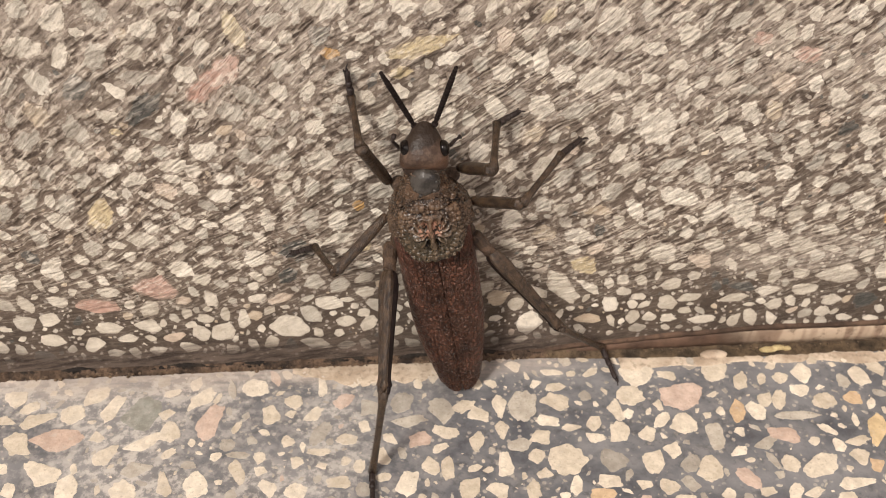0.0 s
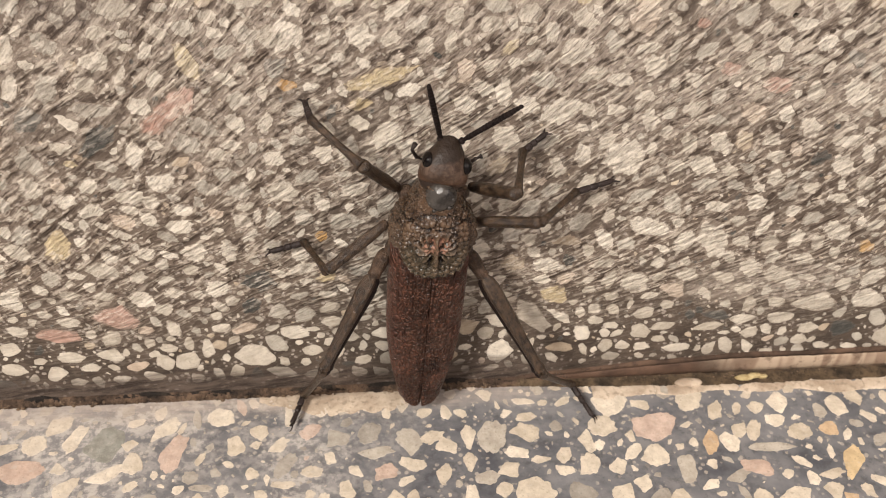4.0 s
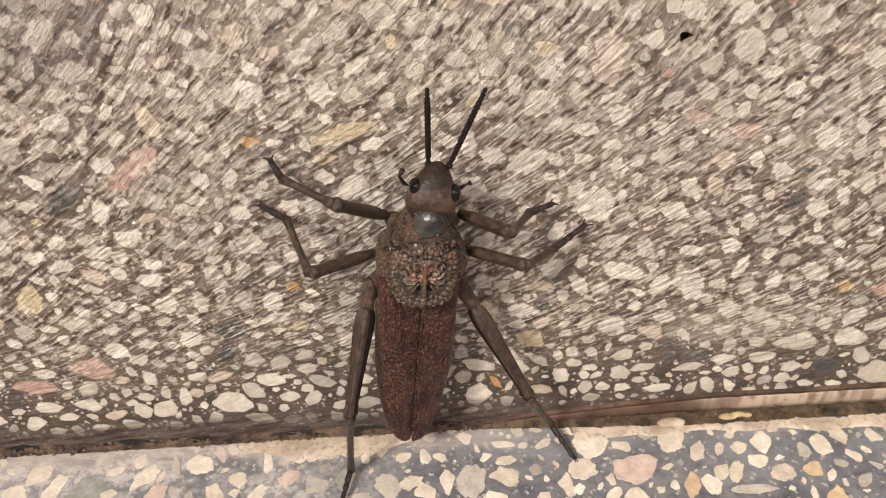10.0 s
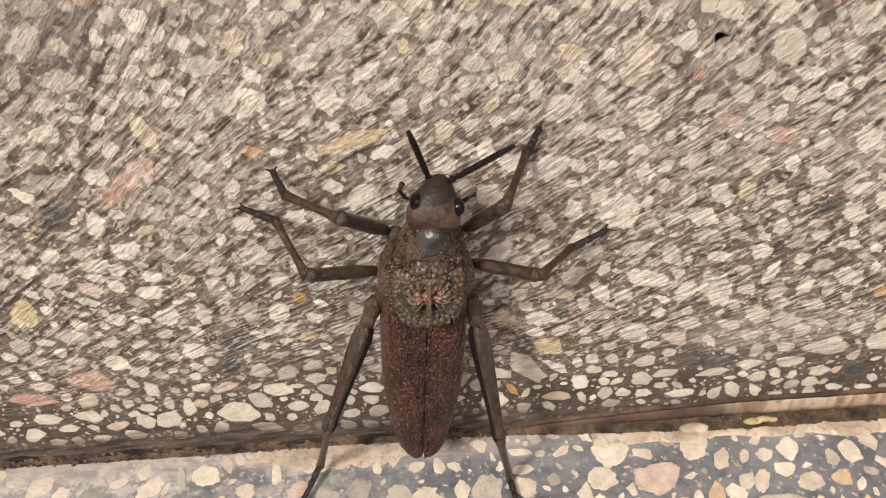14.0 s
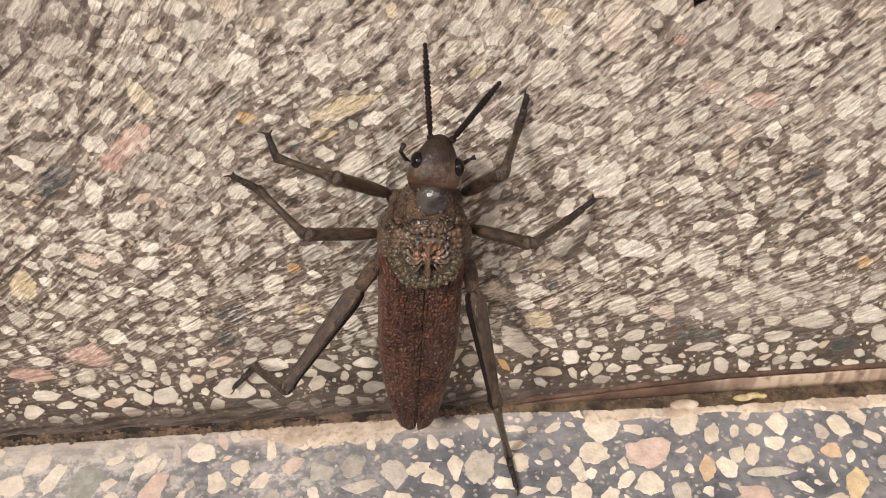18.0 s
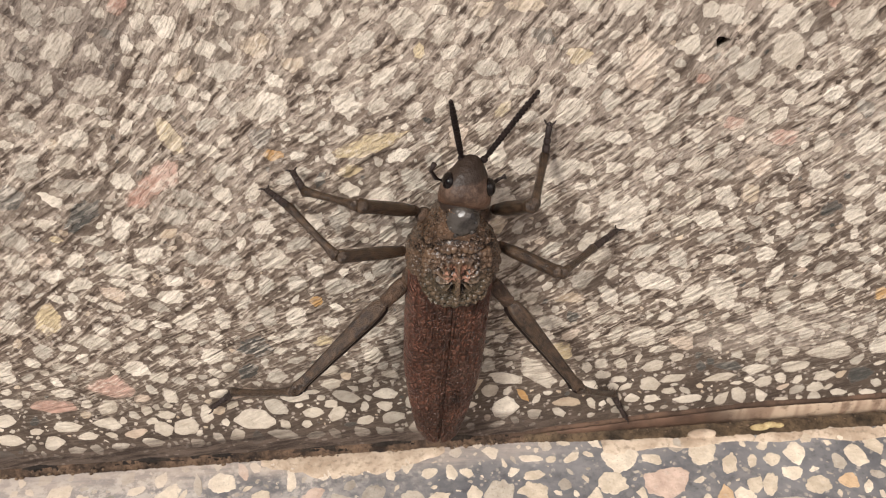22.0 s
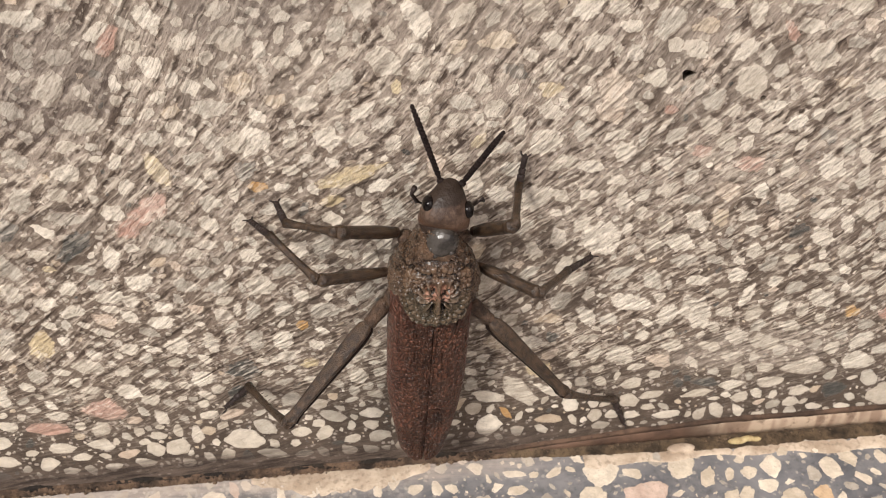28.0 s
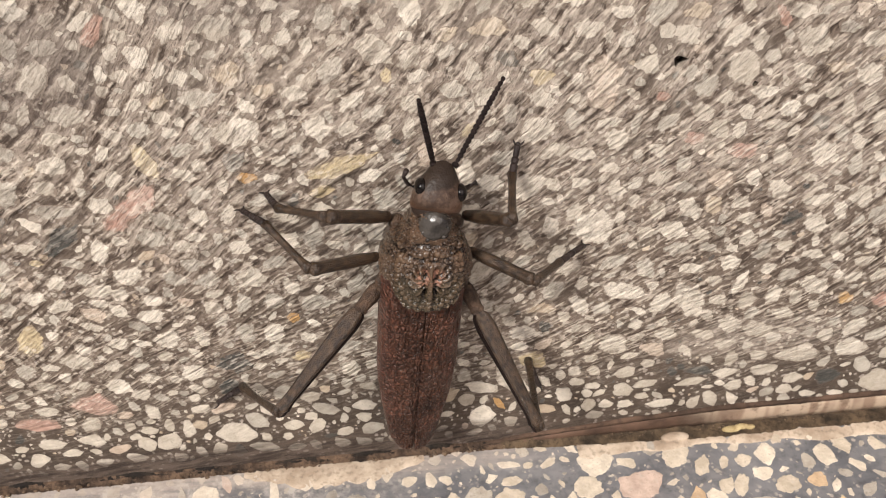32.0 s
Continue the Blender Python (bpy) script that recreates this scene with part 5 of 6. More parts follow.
lay("floor", "cream", [
    (-86.2, -22.1, 3.5, 2.6, 140), (-81.2, -21.7, 1.4, 0.6, 105), (-81.7, -25.7, 2.6, 2.2, 89), (-72.5, -26.3, 2.3, 1.8, 140),
    (-65.8, -25.8, 2.6, 1.4, 102), (-60.3, -26.4, 2.9, 2.0, 106), (-54.1, -23.8, 2.6, 1.5, 99), (-50.3, -21.1, 1.3, 1.1, 99),
    (-50.1, -24.0, 1.4, 1.0, 113), (-62.3, -17.4, 0.9, 0.7, 102), (-90.8, -25.3, 1.9, 1.3, 127), (-48.5, -27.5, 1.9, 1.6, 155),
    (-95.1, -10.4, 1.6, 1.1, 150), (-41.7, -12.4, 2.0, 1.8, 40), (-40.0, -5.9, 2.9, 1.0, 92), (-35.4, -18.2, 2.1, 1.1, 175),
    (-40.3, -20.5, 1.8, 0.8, 175), (-44.1, -22.7, 1.5, 1.2, 26), (-36.9, -27.1, 2.4, 1.5, 174),
])
lay("floor", "cream", [
    (-43.9, -28.4, 2.1, 1.5, 170), (-14.6, -12.1, 2.1, 1.5, 17), (-12.2, -14.2, 2.2, 2.0, 70), (-12.9, -20.2, 2.6, 1.4, 83),
    (-18.6, -25.7, 3.0, 1.2, 85), (-21.6, -24.7, 2.0, 1.7, 85), (-25.4, -27.9, 2.5, 2.0, 88), (-15.3, -29.3, 2.5, 2.0, 35),
    (-7.9, -12.3, 2.4, 1.5, 80), (2.5, -12.1, 2.7, 2.0, 4), (0.2, -16.3, 2.1, 1.4, 1), (-8.1, -17.7, 1.8, 1.4, 76), (-1.4, -19.9, 2.5, 1.6, 165),
    (-3.2, -23.8, 1.9, 1.4, 35), (2.6, -24.7, 3.2, 2.9, 44), (-8.6, -25.5, 2.8, 1.7, 101), (-10.2, -30.5, 2.0, 1.9, 62), (-2.1, -27.4, 1.7, 1.1, 1),
    (-4.5, -30.7, 1.9, 1.4, 75),
])
lay("floor", "cream", [
    (2.9, -30.0, 1.9, 1.1, 76), (2.6, -8.5, 1.8, 1.2, 2), (2.6, -5.0, 2.1, 1.0, 163), (-4.1, -3.2, 1.6, 1.5, 56), (-6.9, -0.1, 1.9, 1.3, 80),
    (18.4, -6.6, 3.5, 2.9, 28), (16.6, -11.4, 2.5, 2.1, 22), (12.9, -14.5, 3.1, 1.4, 93), (14.8, -15.5, 1.4, 1.2, 35), (20.9, -13.9, 1.6, 0.9, 88),
    (25.8, -3.5, 2.3, 1.2, 1), (24.3, -7.0, 2.1, 1.3, 157), (33.8, -6.1, 3.1, 2.4, 82), (37.8, -9.2, 2.2, 1.5, 58), (41.9, -9.0, 1.5, 0.8, 64),
    (45.5, -9.0, 1.7, 1.3, 31), (50.2, -8.1, 2.9, 2.1, 90), (48.2, -11.9, 1.9, 1.3, 15), (43.8, -13.7, 2.4, 1.1, 66),
])
lay("floor", "cream", [
    (40.8, -13.6, 2.0, 1.5, 35), (38.6, -16.3, 2.2, 2.0, 84), (31.9, -16.0, 1.1, 0.8, 58), (24.4, -18.4, 2.4, 2.1, 73), (20.5, -17.5, 2.2, 1.1, 44),
    (12.6, -19.6, 2.5, 1.9, 61), (17.3, -20.2, 2.0, 1.7, 44), (8.2, -17.4, 1.7, 1.5, 54), (7.8, -20.5, 1.7, 1.4, 17), (16.8, -25.9, 2.7, 2.2, 41),
    (20.8, -24.0, 2.2, 1.5, 26), (26.3, -28.3, 2.8, 1.9, 73), (32.6, -25.1, 1.6, 1.1, 17), (52.0, -14.8, 2.5, 1.8, 38), (45.9, -28.9, 3.9, 2.3, 21),
    (40.6, -28.2, 2.0, 1.5, 78), (54.0, -24.0, 2.3, 1.4, 10), (60.7, -9.6, 2.9, 1.9, 91), (65.0, -7.3, 2.0, 1.6, 117),
])
lay("floor", "cream", [
    (50.6, -24.8, 1.5, 1.0, 99), (53.5, -27.6, 2.3, 1.6, 48), (50.3, -32.7, 3.3, 1.5, 2), (8.6, -29.7, 2.0, 1.6, 13), (18.3, -31.4, 2.0, 1.4, 10),
    (34.8, -33.4, 1.4, 1.0, 27), (39.6, -33.7, 2.1, 1.1, 63), (42.3, -34.1, 1.8, 1.3, 16), (47.7, -35.4, 1.5, 1.0, 17), (60.1, -16.0, 1.5, 0.8, 58),
    (10.1, -5.4, 1.8, 0.9, 27),
])
lay("floor", "grey", [
    (-56.4, -5.6, 2.6, 0.8, 96), (-70.9, -22.1, 2.3, 1.8, 177), (-31.4, -11.4, 2.6, 2.1, 149), (-25.5, -10.4, 2.6, 2.0, 88),
    (-24.9, -14.7, 3.0, 1.8, 4), (-18.4, -12.5, 3.0, 2.2, 108), (-3.5, -12.1, 3.5, 2.3, 77), (-5.6, -21.3, 2.2, 1.6, 1), (29.2, -21.2, 3.0, 2.2, 64),
    (10.0, -25.5, 2.8, 2.1, 9), (23.5, -26.9, 2.0, 1.6, 52), (37.4, -23.6, 2.2, 1.6, 22), (46.0, -17.8, 4.2, 1.0, 178), (37.9, -27.2, 2.0, 0.8, 105),
    (22.4, -30.9, 1.9, 1.5, 43), (37.9, -30.2, 1.2, 0.8, 10), (-39.9, -16.3, 2.8, 1.2, 59), (-54.2, -20.3, 1.9, 0.8, 175),
])
lay("floor", "dark", [
    (-71.3, -10.6, 4.4, 3.8, 111),
])
lay("floor", "pink", [
    (-59.5, -13.0, 3.5, 2.0, 74), (-48.6, -3.6, 2.0, 0.9, 112), (-85.3, -15.6, 4.7, 2.7, 168), (-36.2, -9.8, 2.3, 1.4, 41),
    (-22.7, -19.0, 2.2, 1.7, 50), (25.7, -11.9, 4.3, 2.7, 24), (32.4, -30.4, 2.7, 1.5, 135), (41.7, -22.0, 3.3, 2.0, 160),
])
lay("floor", "orange", [
    (34.7, -16.4, 2.7, 1.5, 73), (7.1, -32.3, 2.1, 1.5, 6), (57.5, -14.5, 2.0, 1.5, 67), (55.6, -29.2, 1.9, 1.3, 44),
])
lay("floor", "ochre", [
    (59.2, -21.8, 3.5, 2.0, 54),
])

def strew(host, x0, x1, y0, y1, sizes, tones, gap, tries, shapes):
    """Fill what is left between the laid chips with smaller stones, joined."""
    verts, faces, which, rim = [], [], [], []
    names = list(dict.fromkeys(tones))
    f = FACE[host]
    for n in range(tries):
        lo, hi = sizes
        r = hi * (lo / hi) ** ((n / tries) ** 0.8)
        a = r * rng.uniform(1.0, 1.55)
        b = r * rng.uniform(0.68, 0.95)
        x, y, deg = rng.uniform(x0, x1), rng.uniform(y0, y1), rng.uniform(0, 180)
        if (host == "wall" and y - b < (3.0 if x < 5 else 4.2)) or not free(host, x, y, a, b, deg, gap):
            continue
        take(host, x, y, a, b, deg)
        ring = shapes[rng.randrange(len(shapes))]
        if host == "wall":
            ring = torn(rounded(ring[::2], 1) if y < 26 and len(ring) > 12 else ring, x, y, a, b, deg)
        else:
            c, s = math.cos(radians(deg)), math.sin(radians(deg))
            ring = [(c * u * a - s * v * b, s * u * a + c * v * b) for u, v in ring]
        k, o = len(ring), len(verts)
        tall = PROUD * rng.uniform(0.5, 1.0)
        for scale, z, edge in ((1.0, -0.1 * MM, 0.0), (0.97, tall, 0.05), (0.45, tall * 1.2, 1.0)):
            rim += [edge] * k
            for u, v in ring:
                p = f @ Vector(((x + u * scale) * MM, (y + v * scale) * MM, z))
                verts.append((p.x, p.y, p.z))
        faces.append(tuple(range(o + 2 * k, o + 3 * k)))
        faces += [(o + h + i, o + h + (i + 1) % k, o + h + k + (i + 1) % k, o + h + k + i) for h in (0, k) for i in range(k)]
        which += [names.index(rng.choice(tones))] * (2 * k + 1)
    me = rimmed(mesh_of("chips", verts, faces, [CHIP[host, t] for t in names], which, False), rim)
    tagged(part("small_chips", me, HOST[host]), kind="stuff")


for x, z, r in PITS:
    take("wall", x, z, r * 1.2, r * 1.2, 0)
FLOOR_MIX = ["cream"] * 12 + ["grey"] * 8 + ["pink"]
strew("wall", -125, 105, 1.6, 125, (0.75, 2.2), ["cream"] * 22 + ["grey"] * 16 + ["tan", "dark", "blush"], 0.02, 20000, SHAPES)
strew("wall", -115, 95, 1.0, 112, (0.24, 0.75), ["cream"] * 3 + ["grey"] * 5 + ["tan", "dark"], 0.1, 15000, SMALL)
strew("floor", -125, 105, -60, -1.5, (0.55, 1.7), FLOOR_MIX, 0.3, 5000, SMOOTH)
strew("floor", -115, 95, -52, -0.8, (0.2, 0.6), ["cream"] + ["grey"] * 4, 0.25, 3000, SMALL)


# ---- the joint between wall and floor ----
def band(x0, x1, step, section, wobble, seed):
    """An uneven strip along x; section: its (y, z) points in mm, scaled along the way."""
    count = int((x1 - x0) / step)
    rows = []
    for i in range(count + 1):
        x = x0 + (x1 - x0) * i / count
        size = section(x)
        row = []
        for k, (y, z) in enumerate(size):
            d = noise.noise(Vector((x * 0.35, k * 1.7, seed))) + 0.6 * noise.noise(Vector((x * 1.3, k * 2.1, seed + 9)))
            row.append((x * MM, (y - abs(d) * wobble * (0 if k in (0, len(size) - 1) else 1)) * MM, (z + d * wobble * (0.6 if 0 < k < len(size) - 1 else 0.2)) * MM))
        rows.append(row)
    k = len(rows[0])
    verts = [v for r in rows for v in r]
    faces = [(i * k + j, i * k + j + 1, (i + 1) * k + j + 1, (i + 1) * k + j) for i in range(count) for j in range(k - 1)]
    return verts, faces


def widen(x):
    return min(max((x - 2.0) / 40.0, 0.0), 1.0) ** 0.7


def mortar_section(x):
    h = 0.4 + 4.3 * widen(x)
    return [(0.3, h), (-0.2, h), (-0.55, h * 0.8), (-0.6, h * 0.4), (-0.35, 0.35), (0.3, 0.1)]


def rust_section(x):
    h = 0.9 + 3.75 * widen(x)
    t = 0.4 + 0.3 * widen(x) + 0.15 * math.sin(x * 0.3)
    return [(0.3, h + t), (-0.1, h + t), (-0.45, h + t * 0.45), (-0.5, h - 0.3), (0.3, h - 0.3)]


def dirt_section(x):
    w = widen(x)
    h = 0.8 * (1 - w) + 0.5 + 0.3 * math.sin(x * 0.21) * (1 - w)
    return [(0.3, h), (-0.2, h * 0.92), (-0.55, h * 0.6), (-0.75 - 0.9 * w, 0.3), (-0.95 - 2.0 * w, 0.12), (-1.15 - 2.3 * w, -0.05)]


def smear_section(x):
    w = widen(x)
    far = 3.1 + 2.2 * w + 0.7 * math.sin(x * 0.11) + 0.4 * math.sin(x * 0.43)
    near = 0.9 + 2.0 * w
    return [(-near, 0.0), (-near - 0.3, 0.1), (-far * 0.75 - near * 0.25, 0.1), (-far, 0.06), (-far - 0.25, -0.05)]


joint = tagged(new("joint_filler"), "cracked brown mortar and dirt along the wall's foot", "filler")
part("mortar_bead", mesh_of("mortar", *band(3, 110, 0.5, mortar_section, 0.22, 3), [MORTAR]), joint, "tan mortar bead")
part("rust_line", mesh_of("rust", *band(-4, 110, 0.5, rust_section, 0.16, 5), [RUST]), joint, "dark reddish brown line")
part("dirt_bead", mesh_of("dirt", *band(2, 110, 0.3, dirt_section, 0.6, 8), [DIRT]), joint, "dark olive brown packed dirt")
part("dirt_bead", mesh_of("dirt", *band(-130, 2.5, 0.25, lambda x: [(0.3, 1.2), (-0.15, 1.1), (-0.45, 0.7), (-0.7, 0.3), (-0.95, 0.1), (-1.3, -0.06)], 0.9, 8), [RUBBLE]), joint, "rusty brown crumbling dirt")
# black strip that paints the shadow gap at the wall's bottom edge
part("crack", mesh_of("crack", *band(-130, 6, 0.25, lambda x: [(0.2, 0.8 + 1.2 * max(noise.noise(Vector((x * 0.16, 3, 1))) + 0.35, 0.0)), (-0.25, 0.75 + 0.9 * max(noise.noise(Vector((x * 0.16, 3, 1))) + 0.3, 0.0)), (-0.4, 0.7), (0.2, 0.5)], 0.5, 21), [CRACK]), joint, "thin dark crack, its shade painted black")
part("plaster_smear", mesh_of("smear", *band(16, 100, 0.6, smear_section, 0.35, 12), [SMEAR]), joint, "pale tan plaster ledge")


def patch_section(x):
    w = max(1 - abs(x + 29) / 17.0, 0.0) ** 0.5
    far = 1.2 + 5.0 * w + 0.6 * math.sin(x * 0.5) * w + 0.3 * math.sin(x * 1.7) * w
    return [(-0.8, 0.02), (-1.1, 0.12), (-far * 0.7 - 0.3, 0.1), (-far, 0.05), (-far - 0.25, -0.05)]


part("plaster_smear", mesh_of("smear", *band(-45.5, -12.5, 0.5, patch_section, 0.3, 31), [SMEAR]), joint, "pale beige plaster wiped over the floor")
part("pebble", mesh_of("pebble", *ball(34.7, -2.4, 0.2, 2.7, 1.1, 0.7, 10, 16), [SMEAR]), joint, "pale half-buried pebble")
pieces = []
for i in range(210):
    x = rng.uniform(-112, 2) if i < 150 else rng.uniform(2, 66)
    r = rng.uniform(0.08, 0.36) if i < 150 else rng.uniform(0.08, 0.24)
    y, z = rng.uniform(-1.6, -0.4), rng.uniform(0.05, 0.6)
    pieces.append(ball(x, y, z, r * rng.uniform(0.8, 1.9), r, r * 0.8, 4, 6))
tagged(part("loose_dirt", mesh_of("loose_dirt", *merged(pieces), [CRUMB]), joint), kind="stuff")
crumb = tagged(new("plaster_crumb"), "yellowish lump of plaster lying on the dirt joint", "crumb")
part("lump", mesh_of("flake", *merged([ball(45.6, -2.0, 0.5, 1.9, 0.7, 0.5), ball(47.6, -1.7, 0.6, 1.5, 0.6, 0.5), ball(49.2, -1.9, 0.5, 1.0, 0.5, 0.4)]), [PLASTER]), crumb)


# ---- the grasshopper, in mm: x across, y towards its head, z away from the wall ----
insect = tagged(new("grasshopper"), "large reddish brown warty grasshopper climbing up the wall", "grasshopper")


def shield():
    """A saddle over the front of the body: a raised tongue behind, grooves, a keel and beads all over."""
    r = np.random.default_rng(4)
    nu, nv = 300, 320
    u, across = np.meshgrid(np.linspace(0, 1, nu + 1), np.linspace(-1, 1, nv + 1), indexing="ij")
    t = across * 1.8
    reach_x = 6.3 * np.sin(np.clip(t, -1.57, 1.57))
    rear = -3.4 - 4.2 * np.sqrt(np.clip(1 - (reach_x / 5.0) ** 2, 0, 1))
    rear = np.where(np.abs(reach_x) > 5.0, -3.4 - 1.0 * np.clip((np.abs(t) - 0.92) / 0.6, 0, 1), rear)
    y = 9.0 + (rear - 9.0) * u
    half = np.where(y > 0, 6.2 - 0.33 * y - 0.012 * y**2, 6.2 + 0.4 * np.clip(-y / 4, 0, 1))
    top = 14.0 + 0.9 * np.exp(-(((y + 2) / 5.0) ** 2)) - 0.06 * np.clip(y - 3, 0, 9) ** 1.6
    x = half * np.sin(np.clip(t, -1.57, 1.57))
    z = np.where(np.abs(t) < 1.57, 7.4 + (top - 7.4) * np.cos(np.clip(np.abs(t), 0, 1.57)) ** 0.7, 7.4 - 9 * (np.abs(t) - 1.57))
    # the disc on the back stands a little above the flanks
    z = z + 0.4 / (1 + np.exp((np.abs(x) - 4.3) * 5)) * np.clip((6 - y) / 4, 0, 1)
    h = np.zeros_like(x)
    arc = half * t

    def bead(wx, wy, w, tall):
        nonlocal h
        h = np.maximum(h, tall * np.sqrt(np.clip(1 - ((arc - wx) ** 2 + (y - wy) ** 2) / (w * w), 0, 1)))

    for k in range(1700):
        wx, wy = r.uniform(-10, 10), r.uniform(-7.4, 8.8)
        w = r.uniform(0.11, 0.26) if abs(wx) > 4.6 or wy > 3 else r.uniform(0.16, 0.36)
        bead(wx, wy, w, w * r.uniform(0.9, 1.3))
    for side in (-1, 1):
        bead(side * 1.0, 0.75, 0.72, 0.62)
        for k in range(6):
            bead(side * (0.8 + 0.7 * k), 2.9 - 0.3 * k, 0.5, 0.42)
        for k in range(10):
            bead(side * (4.75 + 0.12 * math.sin(k * 2)), 3.6 - 0.85 * k, 0.44, 0.42)
    for k in range(13):
        a = (k - 6) / 6 * 1.35
        bead(4.1 * math.sin(a), -2.2 - 4.4 * math.cos(a), 0.5, 0.5)
        h = h - 0.45 * np.exp(-((arc - 3.1 * math.sin(a)) ** 2 + (y + 1.8 + 3.2 * math.cos(a)) ** 2) / 0.09)
    # wrinkles radiate from the keel's foot
    turn = np.arctan2(y + 1.6, arc)
    near = np.exp(-((np.hypot(arc, (y + 1.6) * 1.15) - 2.4) / 1.0) ** 2)
    h = h * (1 - 0.6 * near) + 0.34 * near * np.sin(turn * 13 + 1.5 * np.sin(arc * 1.4))
    # grooves across the saddle, and the short keel with a hollow on each side
    h = h - 0.4 * np.exp(-(((y - 1.75 - 0.05 * x * x) / 0.32) ** 2)) - 0.25 * np.exp(-(((y - 4.1 + 0.1 * x * x) / 0.4) ** 2))
    keel = np.clip((0.5 - y) / 0.5, 0, 1) * np.clip((y + 7) / 3.5, 0.25, 1)
    h = h + keel * (0.75 * np.exp(-((x / 0.26) ** 2)) - 0.35 * np.exp(-(((np.abs(x) - 0.75) / 0.32) ** 2)))
    h = h * np.where(np.hypot(x - 0.5, y - 6.0) < 2.0, 0.2, 1)
    z = z + np.clip(h, -0.75, 0.85) * np.cos(np.clip(np.abs(t), 0, 1.4))
    x = x + np.clip(h, -0.75, 0.85) * np.sin(np.clip(t, -1.5, 1.5))
    # the front edge slants back towards the wall
    y = y - np.clip(14.0 - z, 0, 9) * 0.6 * np.clip((y + 5) / 12, 0, 1)
    verts = (np.stack([x, y, z], -1).reshape(-1, 3) * MM).tolist()
    faces = [(i * (nv + 1) + j, i * (nv + 1) + j + 1, (i + 1) * (nv + 1) + j + 1, (i + 1) * (nv + 1) + j) for i in range(nu) for j in range(nv)]
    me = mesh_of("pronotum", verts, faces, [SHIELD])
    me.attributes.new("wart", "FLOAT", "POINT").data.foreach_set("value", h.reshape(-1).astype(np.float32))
    return me


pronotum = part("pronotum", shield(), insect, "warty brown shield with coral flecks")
v, f = merged([ball(0.4, 6.2, 12.6, 2.2, 2.4, 1.8, 18, 30), ball(-0.3, 4.7, 13.0, 1.0, 0.9, 1.0, 10, 16), ball(1.25, 4.9, 13.0, 1.0, 0.95, 1.0, 10, 16), ball(0.45, 3.2, 13.2, 1.1, 0.8, 0.8, 10, 16)])
for p in v:
    d = noise.noise(Vector(p) * 900.0) * 0.16 + noise.noise(Vector(p) * 350.0 + Vector((3, 1, 2))) * 0.3
    p[0], p[1], p[2] = p[0] + d * 0.4 * MM, p[1], p[2] + d * MM
v, f = merged([(v, f)] + [ball(x, y, z, 0.3, 0.32, 0.24, 6, 10) for x, y, z in ((1.5, 5.3, 14.0), (-0.6, 4.8, 14.0), (2.0, 6.5, 13.7), (-1.2, 5.8, 13.7), (0.4, 4.1, 14.0))])
part("crest", mesh_of("crest", v, f, [CREST]), pronotum, "glossy grey bump with small beads")


def forewing(side):
    """One leathery wing cover, roofed along the back, with raised veins."""
    verts, faces, nu, nv = [], [], 170, 130
    for layer in (0, 1):
        for i in range(nu + 1):
            u = i / nu
            half = 6.42 - 0.6 * math.exp(-u * 9) - 0.4 * u - 4.1 * max(u - 0.52, 0) ** 1.6 * 2.0
            end = max(u - 0.93, 0) / 0.07
            top = 13.75 - 3.95 * u
            low = 7.4 - 0.5 * u
            for j in range(nv + 1):
                w = j / nv
                y = (0.6 - 5.0 * w * w) * (1 - u) - 44.1 * u
                inner = 0.04 + 0.3 * math.exp(-u * 14) + 0.25 * end**4
                x = inner + (half * (1 - 0.2 * end**3) - inner) * math.sin(w * 1.57) - side * 0.22 * (w > 0.02)
                z = low + (top - low) * (1 - w**2.3) - 0.42 * math.exp(-(w / 0.025) ** 2)
                # veins fan out from the shoulder and run together behind; low cells lie between them
                fan = w * (1 + 0.3 * u) + 0.05 * math.sin(u * 3.0 + 2.0 * w) + 0.02 * noise.noise(Vector((x * 0.5, y * 0.16, 4)))
                strong = max(1 - 0.9 * u, 0.12) * (1 - w) ** 1.3 * 1.3
                vein = math.sin(fan * 38.0 + 2.4 * noise.noise(Vector((w * 5, u * 4, side))))
                z += strong * (0.2 * max(vein, 0) ** 2 - 0.26 * max(-vein, 0) ** 8)
                cell = noise.noise(Vector((x * 1.7, y * 0.75, side))) + 0.8 * noise.noise(Vector((x * 3.6, y * 2.4, side + 5)))
                z += 0.16 * cell + 0.14 * noise.noise(Vector((x * 0.8, y * 0.4, side + 9)))
                if layer:
                    z -= 0.35
                verts.append((side * x * MM, y * MM, z * MM))
    m = (nu + 1) * (nv + 1)
    for i in range(nu):
        for j in range(nv):
            o = i * (nv + 1) + j
            q = (o, o + 1, o + nv + 2, o + nv + 1)
            faces.append(q if side < 0 else q[::-1])
            q = tuple(k + m for k in q)
            faces.append(q[::-1] if side < 0 else q)
        o = i * (nv + 1) + nv
        faces.append((o, o + m, o + m + nv + 1, o + nv + 1))
    return mesh_of("forewing", verts, faces, [WING])


for side in (-1, 1):
    part("forewing", forewing(side), insect, "leathery net-veined reddish brown wing cover")

rings = []
for i in range(22):
    u = 0.14 + 0.86 * i / 21
    y = 6 - 47.5 * u
    w = 5.5 - 0.5 * u - 3.6 * max(u - 0.5, 0) ** 1.5 * 2
    h = 4.0 - 2.3 * u
    notch = 0.18 if i % 2 else 0.0
    rings.append(((0, y, 7.4 + 0.3 * u), (1, 0, 0), (0, 0, 1), max(w - notch, 0.5), max(h - notch, 0.5)))
